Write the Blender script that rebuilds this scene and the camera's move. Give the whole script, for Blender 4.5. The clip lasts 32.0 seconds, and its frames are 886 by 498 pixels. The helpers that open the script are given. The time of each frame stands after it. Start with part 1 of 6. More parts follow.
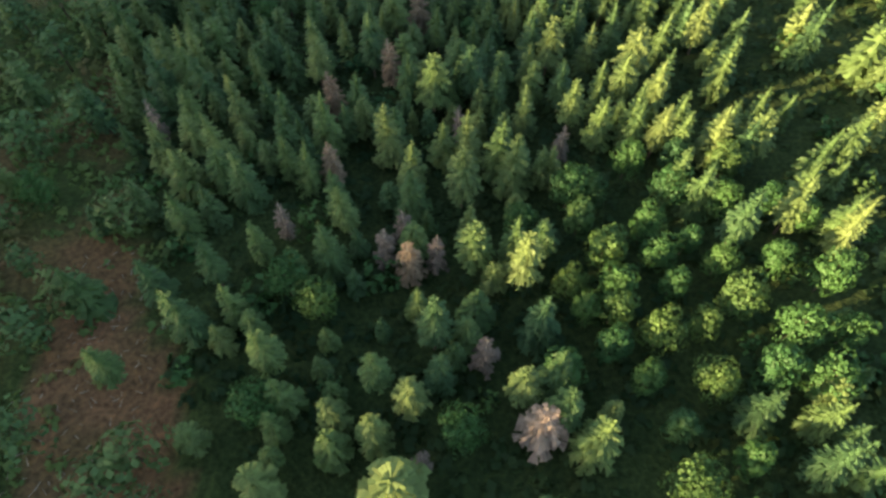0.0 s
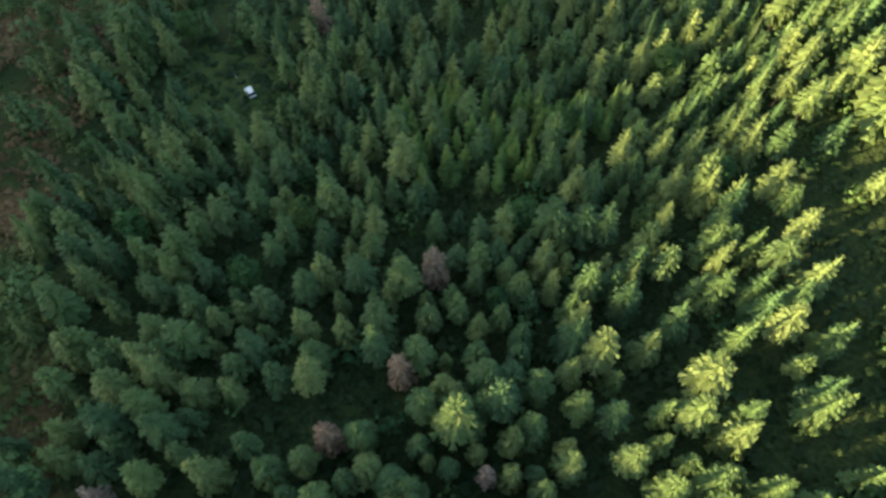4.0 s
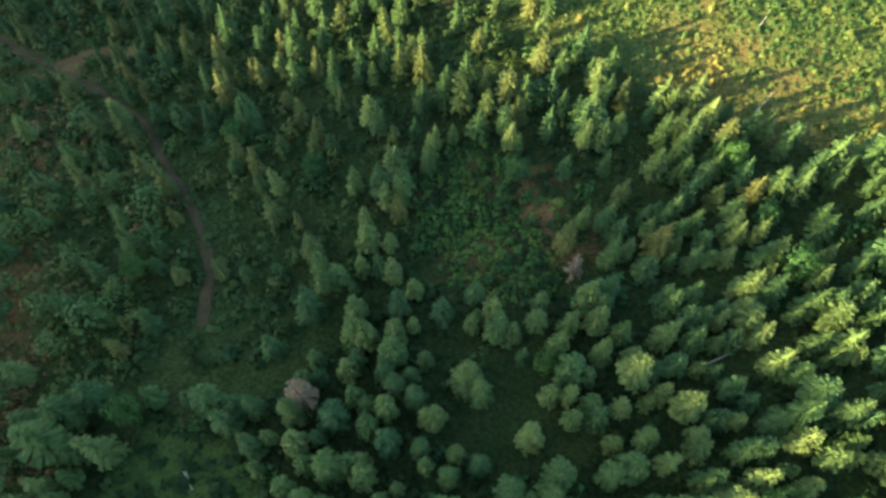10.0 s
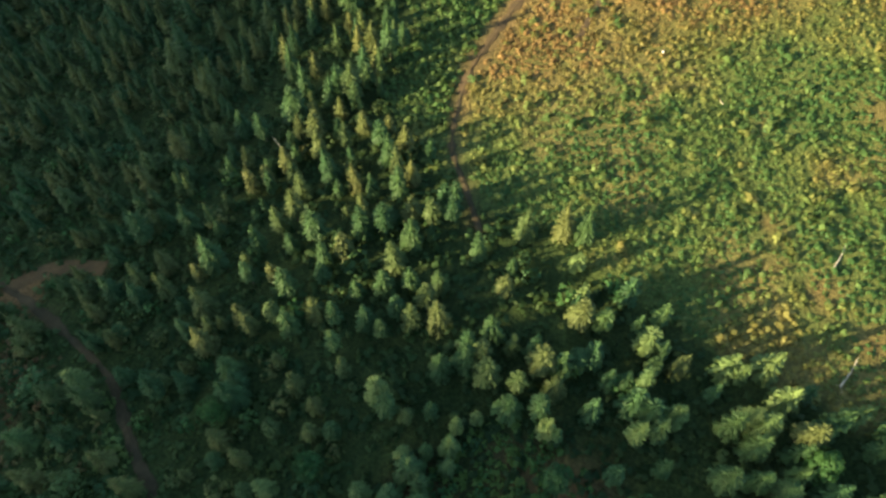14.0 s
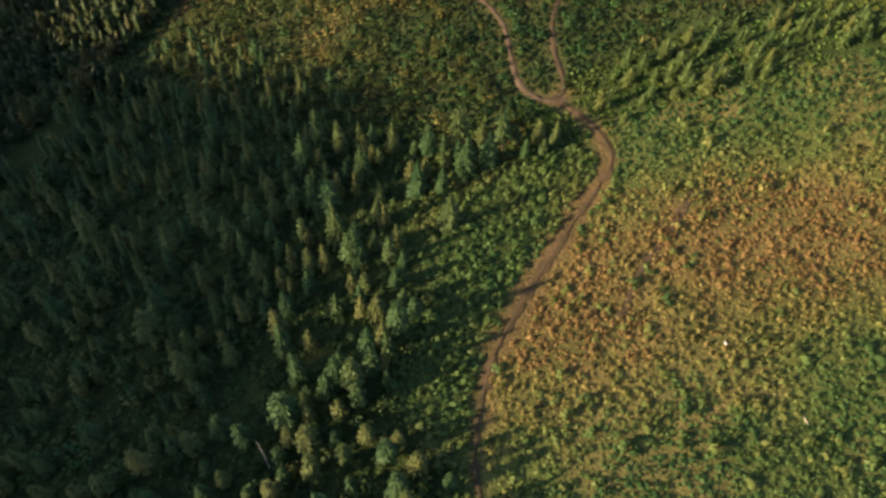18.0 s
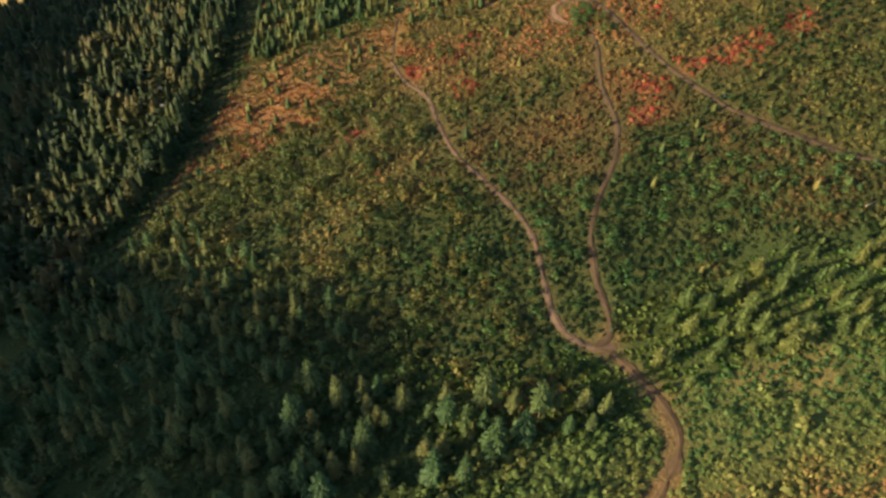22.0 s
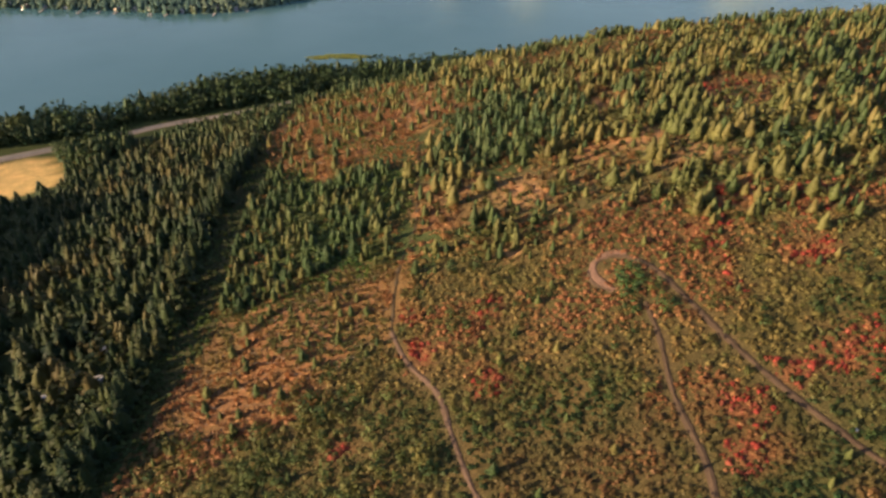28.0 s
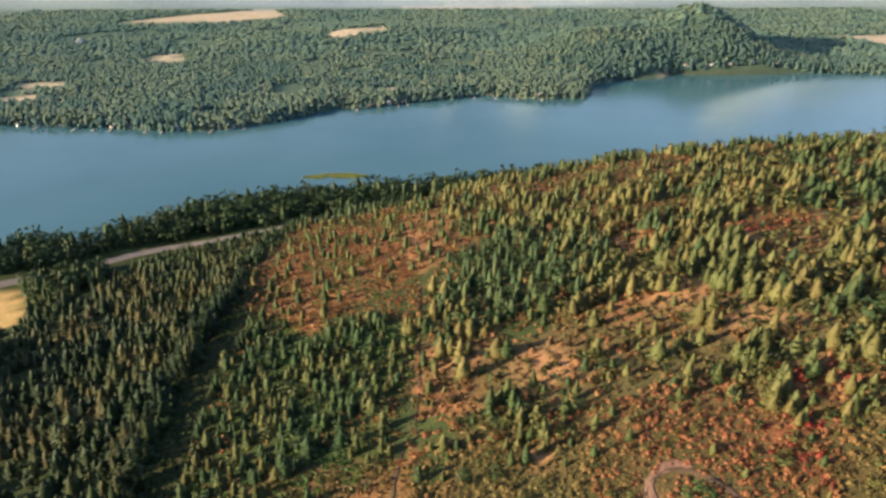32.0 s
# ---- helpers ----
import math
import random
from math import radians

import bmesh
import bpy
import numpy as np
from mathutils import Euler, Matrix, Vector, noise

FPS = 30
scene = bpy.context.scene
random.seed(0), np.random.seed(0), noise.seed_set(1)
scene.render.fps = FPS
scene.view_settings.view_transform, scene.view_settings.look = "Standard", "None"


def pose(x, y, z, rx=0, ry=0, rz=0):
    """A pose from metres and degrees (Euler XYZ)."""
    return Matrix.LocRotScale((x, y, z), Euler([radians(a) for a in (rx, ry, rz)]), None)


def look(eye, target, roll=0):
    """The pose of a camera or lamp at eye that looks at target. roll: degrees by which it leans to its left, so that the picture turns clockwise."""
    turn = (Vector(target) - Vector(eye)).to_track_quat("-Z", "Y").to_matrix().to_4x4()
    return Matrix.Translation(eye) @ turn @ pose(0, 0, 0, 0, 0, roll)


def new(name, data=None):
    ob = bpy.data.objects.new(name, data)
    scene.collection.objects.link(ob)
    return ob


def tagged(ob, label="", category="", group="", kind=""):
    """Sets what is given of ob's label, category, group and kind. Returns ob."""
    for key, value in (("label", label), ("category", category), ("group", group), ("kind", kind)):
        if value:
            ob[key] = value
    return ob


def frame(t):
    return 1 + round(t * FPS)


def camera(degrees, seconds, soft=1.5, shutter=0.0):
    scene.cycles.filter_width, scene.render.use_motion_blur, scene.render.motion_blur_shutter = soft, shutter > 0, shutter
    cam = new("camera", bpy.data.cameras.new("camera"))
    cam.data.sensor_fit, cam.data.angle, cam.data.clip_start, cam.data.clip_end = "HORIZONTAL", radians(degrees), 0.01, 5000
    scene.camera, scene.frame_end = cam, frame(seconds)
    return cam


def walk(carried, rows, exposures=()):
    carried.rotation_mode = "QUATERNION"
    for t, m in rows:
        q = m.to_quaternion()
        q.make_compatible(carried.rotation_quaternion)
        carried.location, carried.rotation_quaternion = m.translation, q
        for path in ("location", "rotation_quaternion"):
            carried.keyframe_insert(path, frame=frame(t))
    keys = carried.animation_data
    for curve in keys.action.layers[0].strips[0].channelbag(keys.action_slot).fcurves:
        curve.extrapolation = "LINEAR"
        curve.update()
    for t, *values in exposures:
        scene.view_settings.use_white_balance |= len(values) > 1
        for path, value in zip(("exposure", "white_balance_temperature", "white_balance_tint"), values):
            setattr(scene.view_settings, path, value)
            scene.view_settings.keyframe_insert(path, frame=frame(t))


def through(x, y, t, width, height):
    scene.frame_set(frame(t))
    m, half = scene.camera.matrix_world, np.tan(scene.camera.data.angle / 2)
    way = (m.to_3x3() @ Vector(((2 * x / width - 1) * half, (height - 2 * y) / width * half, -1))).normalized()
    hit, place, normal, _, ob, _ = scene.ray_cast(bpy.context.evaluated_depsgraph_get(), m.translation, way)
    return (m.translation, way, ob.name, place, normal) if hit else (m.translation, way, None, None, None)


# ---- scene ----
# light, exposure and softness
SKY, SUN, WATER_ROUGH = 0.085, 5.0, 0.12
EXPOSURES = [(0.0, 2.78, 7200, 4), (3.0, 2.74, 7000, 5), (7.0, 2.95, 6600, -10), (8.5, 2.97, 6700, -11), (11.0, 2.81, 6800, -9), (12.5, 2.55, 6550, -9), (14.5, 2.17, 6400, -4), (17.0, 1.57, 6400, 7), (19.0, 1.52, 6400, 9), (22.0, 1.55, 6450, 12), (25.0, 1.44, 6800, 23), (29.0, 1.44, 6500, 29), (32.0, 1.63, 5900, 24)]
SOFT = 2.8
cam = camera(67.4, 32.0, soft=SOFT)
METRES, EYE, TILT, LEAN, TURN = 480.0, 200.0, -60.5, 0.0, 0.0
ROWS = [
    (0.0, 0.0, 0.0, 0.0, -0.0, -0.0, 0.0),
    (0.5, -0.0008, 0.0066, 0.0155, 0.05, -0.18, -0.12),
    (1.0, -0.0015, 0.0136, 0.0307, 0.22, -0.36, -0.37),
    (1.5, -0.0024, 0.0207, 0.0459, 0.28, -0.52, -0.49),
    (2.0, -0.0036, 0.0279, 0.0608, 0.23, -0.62, -0.45),
    (2.5, -0.0048, 0.0349, 0.0756, 0.11, -0.79, -0.38),
    (3.0, -0.0055, 0.0423, 0.0901, 0.09, -0.87, -0.36),
    (3.5, -0.0064, 0.0495, 0.1047, 0.07, -0.99, -0.39),
    (5.5, -0.0098, 0.0786, 0.1629, 0.03, -1.32, -0.16),
    (6.0, -0.0107, 0.0858, 0.1777, -0.05, -1.49, -0.05),
    (6.5, -0.0117, 0.0931, 0.1925, -0.16, -1.66, 0.07),
    (7.0, -0.0128, 0.1004, 0.2069, -0.26, -1.76, 0.14),
    (7.5, -0.0138, 0.1076, 0.2217, -0.33, -1.9, 0.25),
    (8.0, -0.0145, 0.1148, 0.2363, -0.33, -2.04, 0.32),
    (8.5, -0.0152, 0.1219, 0.251, -0.34, -2.17, 0.39),
    (9.0, -0.0159, 0.1291, 0.2656, -0.34, -2.28, 0.47),
    (9.5, -0.0172, 0.1364, 0.2801, -0.43, -2.42, 0.51),
    (10.0, -0.0181, 0.1437, 0.2946, -0.43, -2.54, 0.57),
    (10.5, -0.019, 0.1509, 0.309, -0.43, -2.71, 0.62),
    (11.0, -0.0199, 0.1577, 0.3229, -0.4, -2.9, 0.65),
    (11.5, -0.0211, 0.1643, 0.3362, -0.45, -3.07, 0.73),
    (12.0, -0.0218, 0.1718, 0.35, -0.46, -3.15, 0.8),
    (12.5, -0.0222, 0.1791, 0.3648, -0.41, -3.37, 0.8),
    (13.0, -0.0235, 0.1869, 0.3797, -0.48, -2.76, 0.83),
    (13.5, -0.0244, 0.1945, 0.3941, -0.48, -1.78, 0.81),
    (14.0, -0.0251, 0.2019, 0.4083, -0.44, -0.81, 0.83),
    (14.5, -0.0263, 0.2093, 0.423, -0.52, 0.06, 0.83),
    (16.5, -0.0302, 0.2387, 0.4781, -0.64, 3.92, 0.86),
    (17.0, -0.0309, 0.246, 0.4922, -0.62, 4.82, 0.9),
    (17.5, -0.0317, 0.2535, 0.5061, -0.51, 5.82, 0.8),
    (18.0, -0.0324, 0.2609, 0.5201, -0.48, 6.81, 0.81),
    (18.5, -0.0335, 0.2682, 0.5343, -0.52, 7.75, 0.85),
    (19.0, -0.0343, 0.2755, 0.5481, -0.51, 8.73, 0.88),
    (19.5, -0.0349, 0.283, 0.5616, -0.34, 9.71, 0.76),
    (20.0, -0.0358, 0.2905, 0.5751, -0.31, 10.65, 0.75),
    (20.5, -0.0367, 0.298, 0.5883, -0.26, 11.63, 0.69),
    (21.0, -0.0376, 0.3055, 0.6012, -0.2, 12.62, 0.57),
    (21.5, -0.0385, 0.3129, 0.614, -0.16, 13.61, 0.42),
    (22.0, -0.0393, 0.3202, 0.6269, -0.11, 14.53, 0.3),
    (22.5, -0.04, 0.3275, 0.64, -0.05, 15.42, 0.19),
    (23.0, -0.0411, 0.3345, 0.6532, -0.03, 16.29, 0.15),
    (23.5, -0.042, 0.3422, 0.666, 0.01, 17.27, 0.05),
    (24.0, -0.0427, 0.3492, 0.6795, 0.03, 18.2, 0.08),
    (24.5, -0.0437, 0.3565, 0.6926, 0.02, 19.18, 0.14),
    (25.0, -0.0446, 0.3639, 0.7057, 0.02, 20.21, 0.16),
    (25.5, -0.0454, 0.3711, 0.7188, -0.03, 21.25, 0.27),
    (27.5, -0.0491, 0.4002, 0.7704, -0.26, 25.5, 0.67),
    (28.0, -0.0499, 0.4075, 0.7834, -0.28, 26.56, 0.69),
    (28.5, -0.0508, 0.4148, 0.796, -0.3, 27.66, 0.71),
    (29.0, -0.0516, 0.4222, 0.8086, -0.3, 28.78, 0.74),
    (29.5, -0.0525, 0.4298, 0.8211, -0.32, 29.86, 0.76),
    (30.0, -0.0534, 0.4371, 0.8334, -0.36, 30.95, 0.81),
    (30.5, -0.0542, 0.4447, 0.8456, -0.38, 32.03, 0.8),
    (31.0, -0.0551, 0.452, 0.8577, -0.43, 33.09, 0.86),
    (31.5, -0.056, 0.4589, 0.8701, -0.46, 34.15, 0.9),
    (32.0, -0.0567, 0.4663, 0.8821, -0.47, 35.24, 0.9),
]
walk(cam, [(t, pose(0, 0, EYE, TILT, LEAN, TURN) @ pose(METRES * x, METRES * y, METRES * z, 90 + pitch, roll, yaw)) for t, x, y, z, yaw, pitch, roll in ROWS],
     EXPOSURES)

# ---------------------------------------------------------------- light
SUN_FROM = Vector((-0.95, -0.30))
SUN_ELEV = 13.0
world = bpy.data.worlds.new("sky")
scene.world = world
world.use_nodes = True
_nt = world.node_tree
_nt.nodes.clear()
_sky = _nt.nodes.new("ShaderNodeTexSky")
_sky.sky_type = "NISHITA"
_sky.sun_disc = False
_sky.sun_elevation = radians(SUN_ELEV)
_sky.sun_rotation = math.atan2(SUN_FROM.x, SUN_FROM.y)
_sky.dust_density = 1.5
_bg = _nt.nodes.new("ShaderNodeBackground")
_bg.inputs["Strength"].default_value = SKY
_out = _nt.nodes.new("ShaderNodeOutputWorld")
_nt.links.new(_sky.outputs[0], _bg.inputs[0])
_nt.links.new(_bg.outputs[0], _out.inputs[0])
sun_data = bpy.data.lights.new("sun", "SUN")
sun_data.energy = SUN
sun_data.angle = radians(0.6)
sun_data.color = (1.0, 0.77, 0.44)
sun = new("sun", sun_data)
_c = math.cos(radians(SUN_ELEV))
_s = SUN_FROM.normalized()
sun.matrix_world = look((0, 0, 600), (-_s.x * _c, -_s.y * _c, 600 - math.sin(radians(SUN_ELEV))))

# ---------------------------------------------------------------- materials


def material(name, rough=0.7, spec=0.3):
    m = bpy.data.materials.new(name)
    m.use_nodes = True
    nt = m.node_tree
    b = nt.nodes["Principled BSDF"]
    b.inputs["Roughness"].default_value = rough
    b.inputs["Specular IOR Level"].default_value = spec
    return m, nt, b


def ramp(nt, fac, stops):
    r = nt.nodes.new("ShaderNodeValToRGB")
    while len(r.color_ramp.elements) < len(stops):
        r.color_ramp.elements.new(0.5)
    for e, (p, c) in zip(r.color_ramp.elements, stops):
        e.position, e.color = p, (*c, 1)
    nt.links.new(fac, r.inputs[0])
    return r


def mix(nt, fac, a, b, how="MIX"):
    n = nt.nodes.new("ShaderNodeMix")
    n.data_type, n.blend_type = "RGBA", how
    for sock, v in ((n.inputs[0], fac), (n.inputs[6], a), (n.inputs[7], b)):
        if hasattr(v, "is_linked"):
            nt.links.new(v, sock)
        else:
            sock.default_value = v if not isinstance(v, tuple) else (*v, 1)
    return n.outputs[2]


def noise_tex(nt, scale, detail=3.0, coords="Object"):
    tc = nt.nodes.new("ShaderNodeTexCoord")
    n = nt.nodes.new("ShaderNodeTexNoise")
    n.inputs["Scale"].default_value = scale
    n.inputs["Detail"].default_value = detail
    nt.links.new(tc.outputs[coords], n.inputs["Vector"])
    return n.outputs["Fac"]


def bump(nt, b, height, strength, distance):
    n = nt.nodes.new("ShaderNodeBump")
    n.inputs["Strength"].default_value = strength
    n.inputs["Distance"].default_value = distance
    nt.links.new(height, n.inputs["Height"])
    nt.links.new(n.outputs[0], b.inputs["Normal"])


def leafy(name, stops, through=0.25, rough=0.6, by="tint", vary=0.35, spec=0.2):
    """Foliage: a colour for each plant, a shade for each frond, and light passing through the leaves."""
    m, nt, b = material(name, rough, spec)
    info = nt.nodes.new("ShaderNodeObjectInfo")
    geo = nt.nodes.new("ShaderNodeNewGeometry")
    att = nt.nodes.new("ShaderNodeAttribute")
    att.attribute_name = by
    add = nt.nodes.new("ShaderNodeMath")
    add.operation = "ADD"
    nt.links.new(att.outputs["Fac"], add.inputs[0])
    nt.links.new(info.outputs["Random"], add.inputs[1])
    fr = nt.nodes.new("ShaderNodeMath")
    fr.operation = "FRACT"
    nt.links.new(add.outputs[0], fr.inputs[0])
    col = ramp(nt, fr.outputs[0], stops).outputs[0]
    dim = nt.nodes.new("ShaderNodeMapRange")
    dim.inputs["To Min"].default_value, dim.inputs["To Max"].default_value = 1 - vary, 1 + vary
    nt.links.new(geo.outputs["Random Per Island"], dim.inputs[0])
    grey = nt.nodes.new("ShaderNodeCombineColor")
    for i in range(3):
        nt.links.new(dim.outputs[0], grey.inputs[i])
    col = mix(nt, 1.0, col, grey.outputs[0], "MULTIPLY")
    finish_leaf(nt, b, col, through)
    return m


def finish_leaf(nt, b, col, through):
    nt.links.new(col, b.inputs["Base Color"])
    tr = nt.nodes.new("ShaderNodeBsdfTranslucent")
    nt.links.new(col, tr.inputs[0])
    sh = nt.nodes.new("ShaderNodeMixShader")
    sh.inputs[0].default_value = through
    nt.links.new(b.outputs[0], sh.inputs[1])
    nt.links.new(tr.outputs[0], sh.inputs[2])
    nt.links.new(sh.outputs[0], nt.nodes["Material Output"].inputs[0])


needles = leafy("needles", [(0.0, (0.042, 0.088, 0.037)), (0.3, (0.060, 0.108, 0.038)), (0.55, (0.090, 0.140, 0.046)), (0.75, (0.130, 0.172, 0.058)),
                            (0.88, (0.094, 0.134, 0.046)), (1.0, (0.049, 0.096, 0.038))], vary=0.28)
west_needles = leafy("western_needles", [(0.0, (0.034, 0.076, 0.029)), (0.35, (0.049, 0.090, 0.031)), (0.6, (0.082, 0.108, 0.035)), (0.85, (0.116, 0.121, 0.039)), (1.0, (0.056, 0.092, 0.031))], vary=0.25)
grey_leaves = leafy("grey_green_leaves", [(0.0, (0.062, 0.118, 0.046)), (0.5, (0.080, 0.136, 0.050)), (1.0, (0.100, 0.145, 0.050))], 0.3, vary=0.22)
hedge_needles = leafy("sunny_young_needles", [(0.0, (0.066, 0.106, 0.034)), (0.5, (0.094, 0.128, 0.038)), (1.0, (0.126, 0.140, 0.042))], 0.3, vary=0.2)
young_needles = leafy("fresh_needles", [(0.0, (0.084, 0.160, 0.042)), (0.5, (0.116, 0.196, 0.048)), (1.0, (0.150, 0.212, 0.054))], vary=0.25)
leaves = leafy("broad_leaves", [(0.0, (0.034, 0.092, 0.032)), (0.5, (0.054, 0.122, 0.036)), (0.85, (0.080, 0.136, 0.038)), (1.0, (0.040, 0.100, 0.042))], 0.3, vary=0.22)
dead_needles = leafy("dead_needles", [(0.0, (0.19, 0.092, 0.052)), (0.5, (0.155, 0.110, 0.075)), (1.0, (0.215, 0.150, 0.100))], 0.15)
pine_needles = leafy("pine_needles", [(0.0, (0.012, 0.029, 0.013)), (0.35, (0.021, 0.043, 0.016)), (0.65, (0.038, 0.056, 0.019)), (0.85, (0.062, 0.066, 0.022)), (1.0, (0.084, 0.072, 0.026))], vary=0.2)
olive_needles = leafy("olive_needles", [(0.0, (0.036, 0.066, 0.023)), (0.3, (0.056, 0.082, 0.026)), (0.6, (0.082, 0.098, 0.030)), (0.85, (0.108, 0.110, 0.034)), (1.0, (0.134, 0.118, 0.038))], vary=0.22)
mid_needles = leafy("mid_slope_needles", [(0.0, (0.024, 0.052, 0.019)), (0.4, (0.040, 0.072, 0.024)), (0.75, (0.064, 0.086, 0.027)), (1.0, (0.095, 0.095, 0.031))], vary=0.22)
autumn_leaves = leafy("autumn_leaves", [(0.0, (0.150, 0.105, 0.036)), (0.4, (0.215, 0.130, 0.042)), (0.7, (0.250, 0.115, 0.042)), (1.0, (0.235, 0.165, 0.050))], 0.3, vary=0.22)
bush_leaves = leafy("bush_leaves", [(0.0, (0.030, 0.064, 0.020)), (0.35, (0.050, 0.082, 0.023)), (0.7, (0.092, 0.108, 0.030)), (1.0, (0.135, 0.118, 0.034))], 0.3, vary=0.25)
pale_needles = leafy("bleached_twigs", [(0.0, (0.26, 0.18, 0.14)), (0.5, (0.31, 0.23, 0.18)), (1.0, (0.37, 0.29, 0.24))], 0.15)
grey_twigs = leafy("grey_brown_twigs", [(0.0, (0.115, 0.085, 0.068)), (0.5, (0.14, 0.105, 0.085)), (1.0, (0.17, 0.13, 0.105))], 0.15)
shore_needles = leafy("shore_needles", [(0.0, (0.034, 0.068, 0.028)), (0.5, (0.050, 0.086, 0.033)), (1.0, (0.072, 0.098, 0.036))], vary=0.2)
# pale bluish greens: haze over the lake is put into this foliage colour
hazed_leaves = leafy("hazed_foliage", [(0.0, (0.092, 0.175, 0.140)), (0.35, (0.125, 0.215, 0.160)), (0.7, (0.160, 0.245, 0.165)), (1.0, (0.195, 0.260, 0.165))], 0.3, vary=0.1)


def coloured_leaves():
    m, nt, b = material("shrub_leaves", 0.6, 0.2)
    att = nt.nodes.new("ShaderNodeAttribute")
    att.attribute_name = "leaf"
    geo = nt.nodes.new("ShaderNodeNewGeometry")
    r = ramp(nt, geo.outputs["Random Per Island"], [(0.0, (0.9, 0.9, 0.88)), (0.6, (1.0, 1.0, 1.0)), (1.0, (1.12, 1.11, 1.08))])
    finish_leaf(nt, b, mix(nt, 1.0, att.outputs["Color"], r.outputs[0], "MULTIPLY"), 0.3)
    return m


shrub_leaves = coloured_leaves()


def bark_like(name, dark, light, scale=6.0):
    m, nt, b = material(name, 0.85, 0.2)
    f = noise_tex(nt, scale, 5.0)
    nt.links.new(ramp(nt, f, [(0.3, dark), (0.7, light)]).outputs[0], b.inputs["Base Color"])
    bump(nt, b, f, 0.5, 0.04)
    return m


bark = bark_like("bark", (0.06, 0.04, 0.03), (0.15, 0.11, 0.085))
pale_wood = bark_like("weathered_wood", (0.28, 0.22, 0.17), (0.52, 0.45, 0.36), 3.0)
grey_wood = bark_like("dull_grey_wood", (0.13, 0.10, 0.075), (0.30, 0.24, 0.18), 2.0)
stone = bark_like("pale_stone", (0.42, 0.40, 0.36), (0.68, 0.66, 0.60), 2.0)


def ground_mat():
    m, nt, b = material("soil_and_turf", 0.95, 0.1)
    att = nt.nodes.new("ShaderNodeAttribute")
    att.attribute_name = "tone"
    fine = noise_tex(nt, 1.3, 6.0)
    wide = noise_tex(nt, 0.11, 4.0)
    r1 = ramp(nt, fine, [(0.25, (0.45, 0.45, 0.42)), (0.5, (0.95, 0.95, 0.95)), (0.78, (1.6, 1.5, 1.3))])
    r2 = ramp(nt, wide, [(0.3, (0.75, 0.82, 0.72)), (0.7, (1.2, 1.12, 1.02))])
    col = mix(nt, 1.0, mix(nt, 1.0, att.outputs["Color"], r1.outputs[0], "MULTIPLY"), r2.outputs[0], "MULTIPLY")
    nt.links.new(col, b.inputs["Base Color"])
    bump(nt, b, fine, 0.8, 0.5)
    return m


soil = ground_mat()


def dirt_mat(name, dark, light):
    m, nt, b = material(name, 0.95, 0.15)
    f = noise_tex(nt, 0.9, 6.0)
    g = noise_tex(nt, 0.12, 3.0)
    c = mix(nt, 0.5, ramp(nt, f, [(0.3, dark), (0.72, light)]).outputs[0], ramp(nt, g, [(0.35, dark), (0.65, light)]).outputs[0])
    nt.links.new(c, b.inputs["Base Color"])
    bump(nt, b, f, 0.6, 0.15)
    return m


dirt = dirt_mat("packed_dirt", (0.058, 0.041, 0.028), (0.158, 0.106, 0.074))
orange_dirt = dirt_mat("orange_brown_dirt", (0.046, 0.034, 0.020), (0.118, 0.076, 0.042))
dark_dirt = dirt_mat("dark_brown_dirt", (0.042, 0.030, 0.020), (0.098, 0.067, 0.042))
pale_dirt = dirt_mat("bare_pinkish_earth", (0.105, 0.066, 0.044), (0.230, 0.140, 0.098))
# tree shade over the camp road is put into this darker dirt colour
camp_dirt = dirt_mat("shaded_forest_dirt", (0.036, 0.030, 0.018), (0.082, 0.060, 0.034))
spur_dirt = dirt_mat("orange_turnout_dirt", (0.050, 0.036, 0.020), (0.125, 0.080, 0.040))
asphalt = dirt_mat("worn_asphalt", (0.10, 0.095, 0.09), (0.20, 0.185, 0.17))
gravel = dirt_mat("gravel_shoulder", (0.12, 0.098, 0.075), (0.23, 0.19, 0.15))


def water_mat():
    m, nt, b = material("lake_water", WATER_ROUGH, 0.5)
    b.inputs["IOR"].default_value = 1.33
    g = noise_tex(nt, 0.004, 3.0)
    nt.links.new(ramp(nt, g, [(0.3, (0.038, 0.112, 0.125)), (0.7, (0.060, 0.145, 0.165))]).outputs[0], b.inputs["Base Color"])
    tc = nt.nodes.new("ShaderNodeTexCoord")
    mp = nt.nodes.new("ShaderNodeMapping")
    mp.inputs["Scale"].default_value = (0.25, 0.6, 1.0)
    nt.links.new(tc.outputs["Object"], mp.inputs[0])
    n = nt.nodes.new("ShaderNodeTexNoise")
    n.inputs["Scale"].default_value, n.inputs["Detail"].default_value = 1.0, 4.0
    nt.links.new(mp.outputs[0], n.inputs["Vector"])
    bump(nt, b, n.outputs["Fac"], 0.25, 0.25)
    return m


water = water_mat()


def plain(name, colour, rough=0.5, metal=0.0, spec=0.5):
    m, nt, b = material(name, rough, spec)
    b.inputs["Metallic"].default_value = metal
    f = noise_tex(nt, 5.0, 4.0)
    lo, hi = tuple(c * 0.86 for c in colour), tuple(min(1.0, c * 1.08) for c in colour)
    nt.links.new(ramp(nt, f, [(0.3, lo), (0.7, hi)]).outputs[0], b.inputs["Base Color"])
    return m


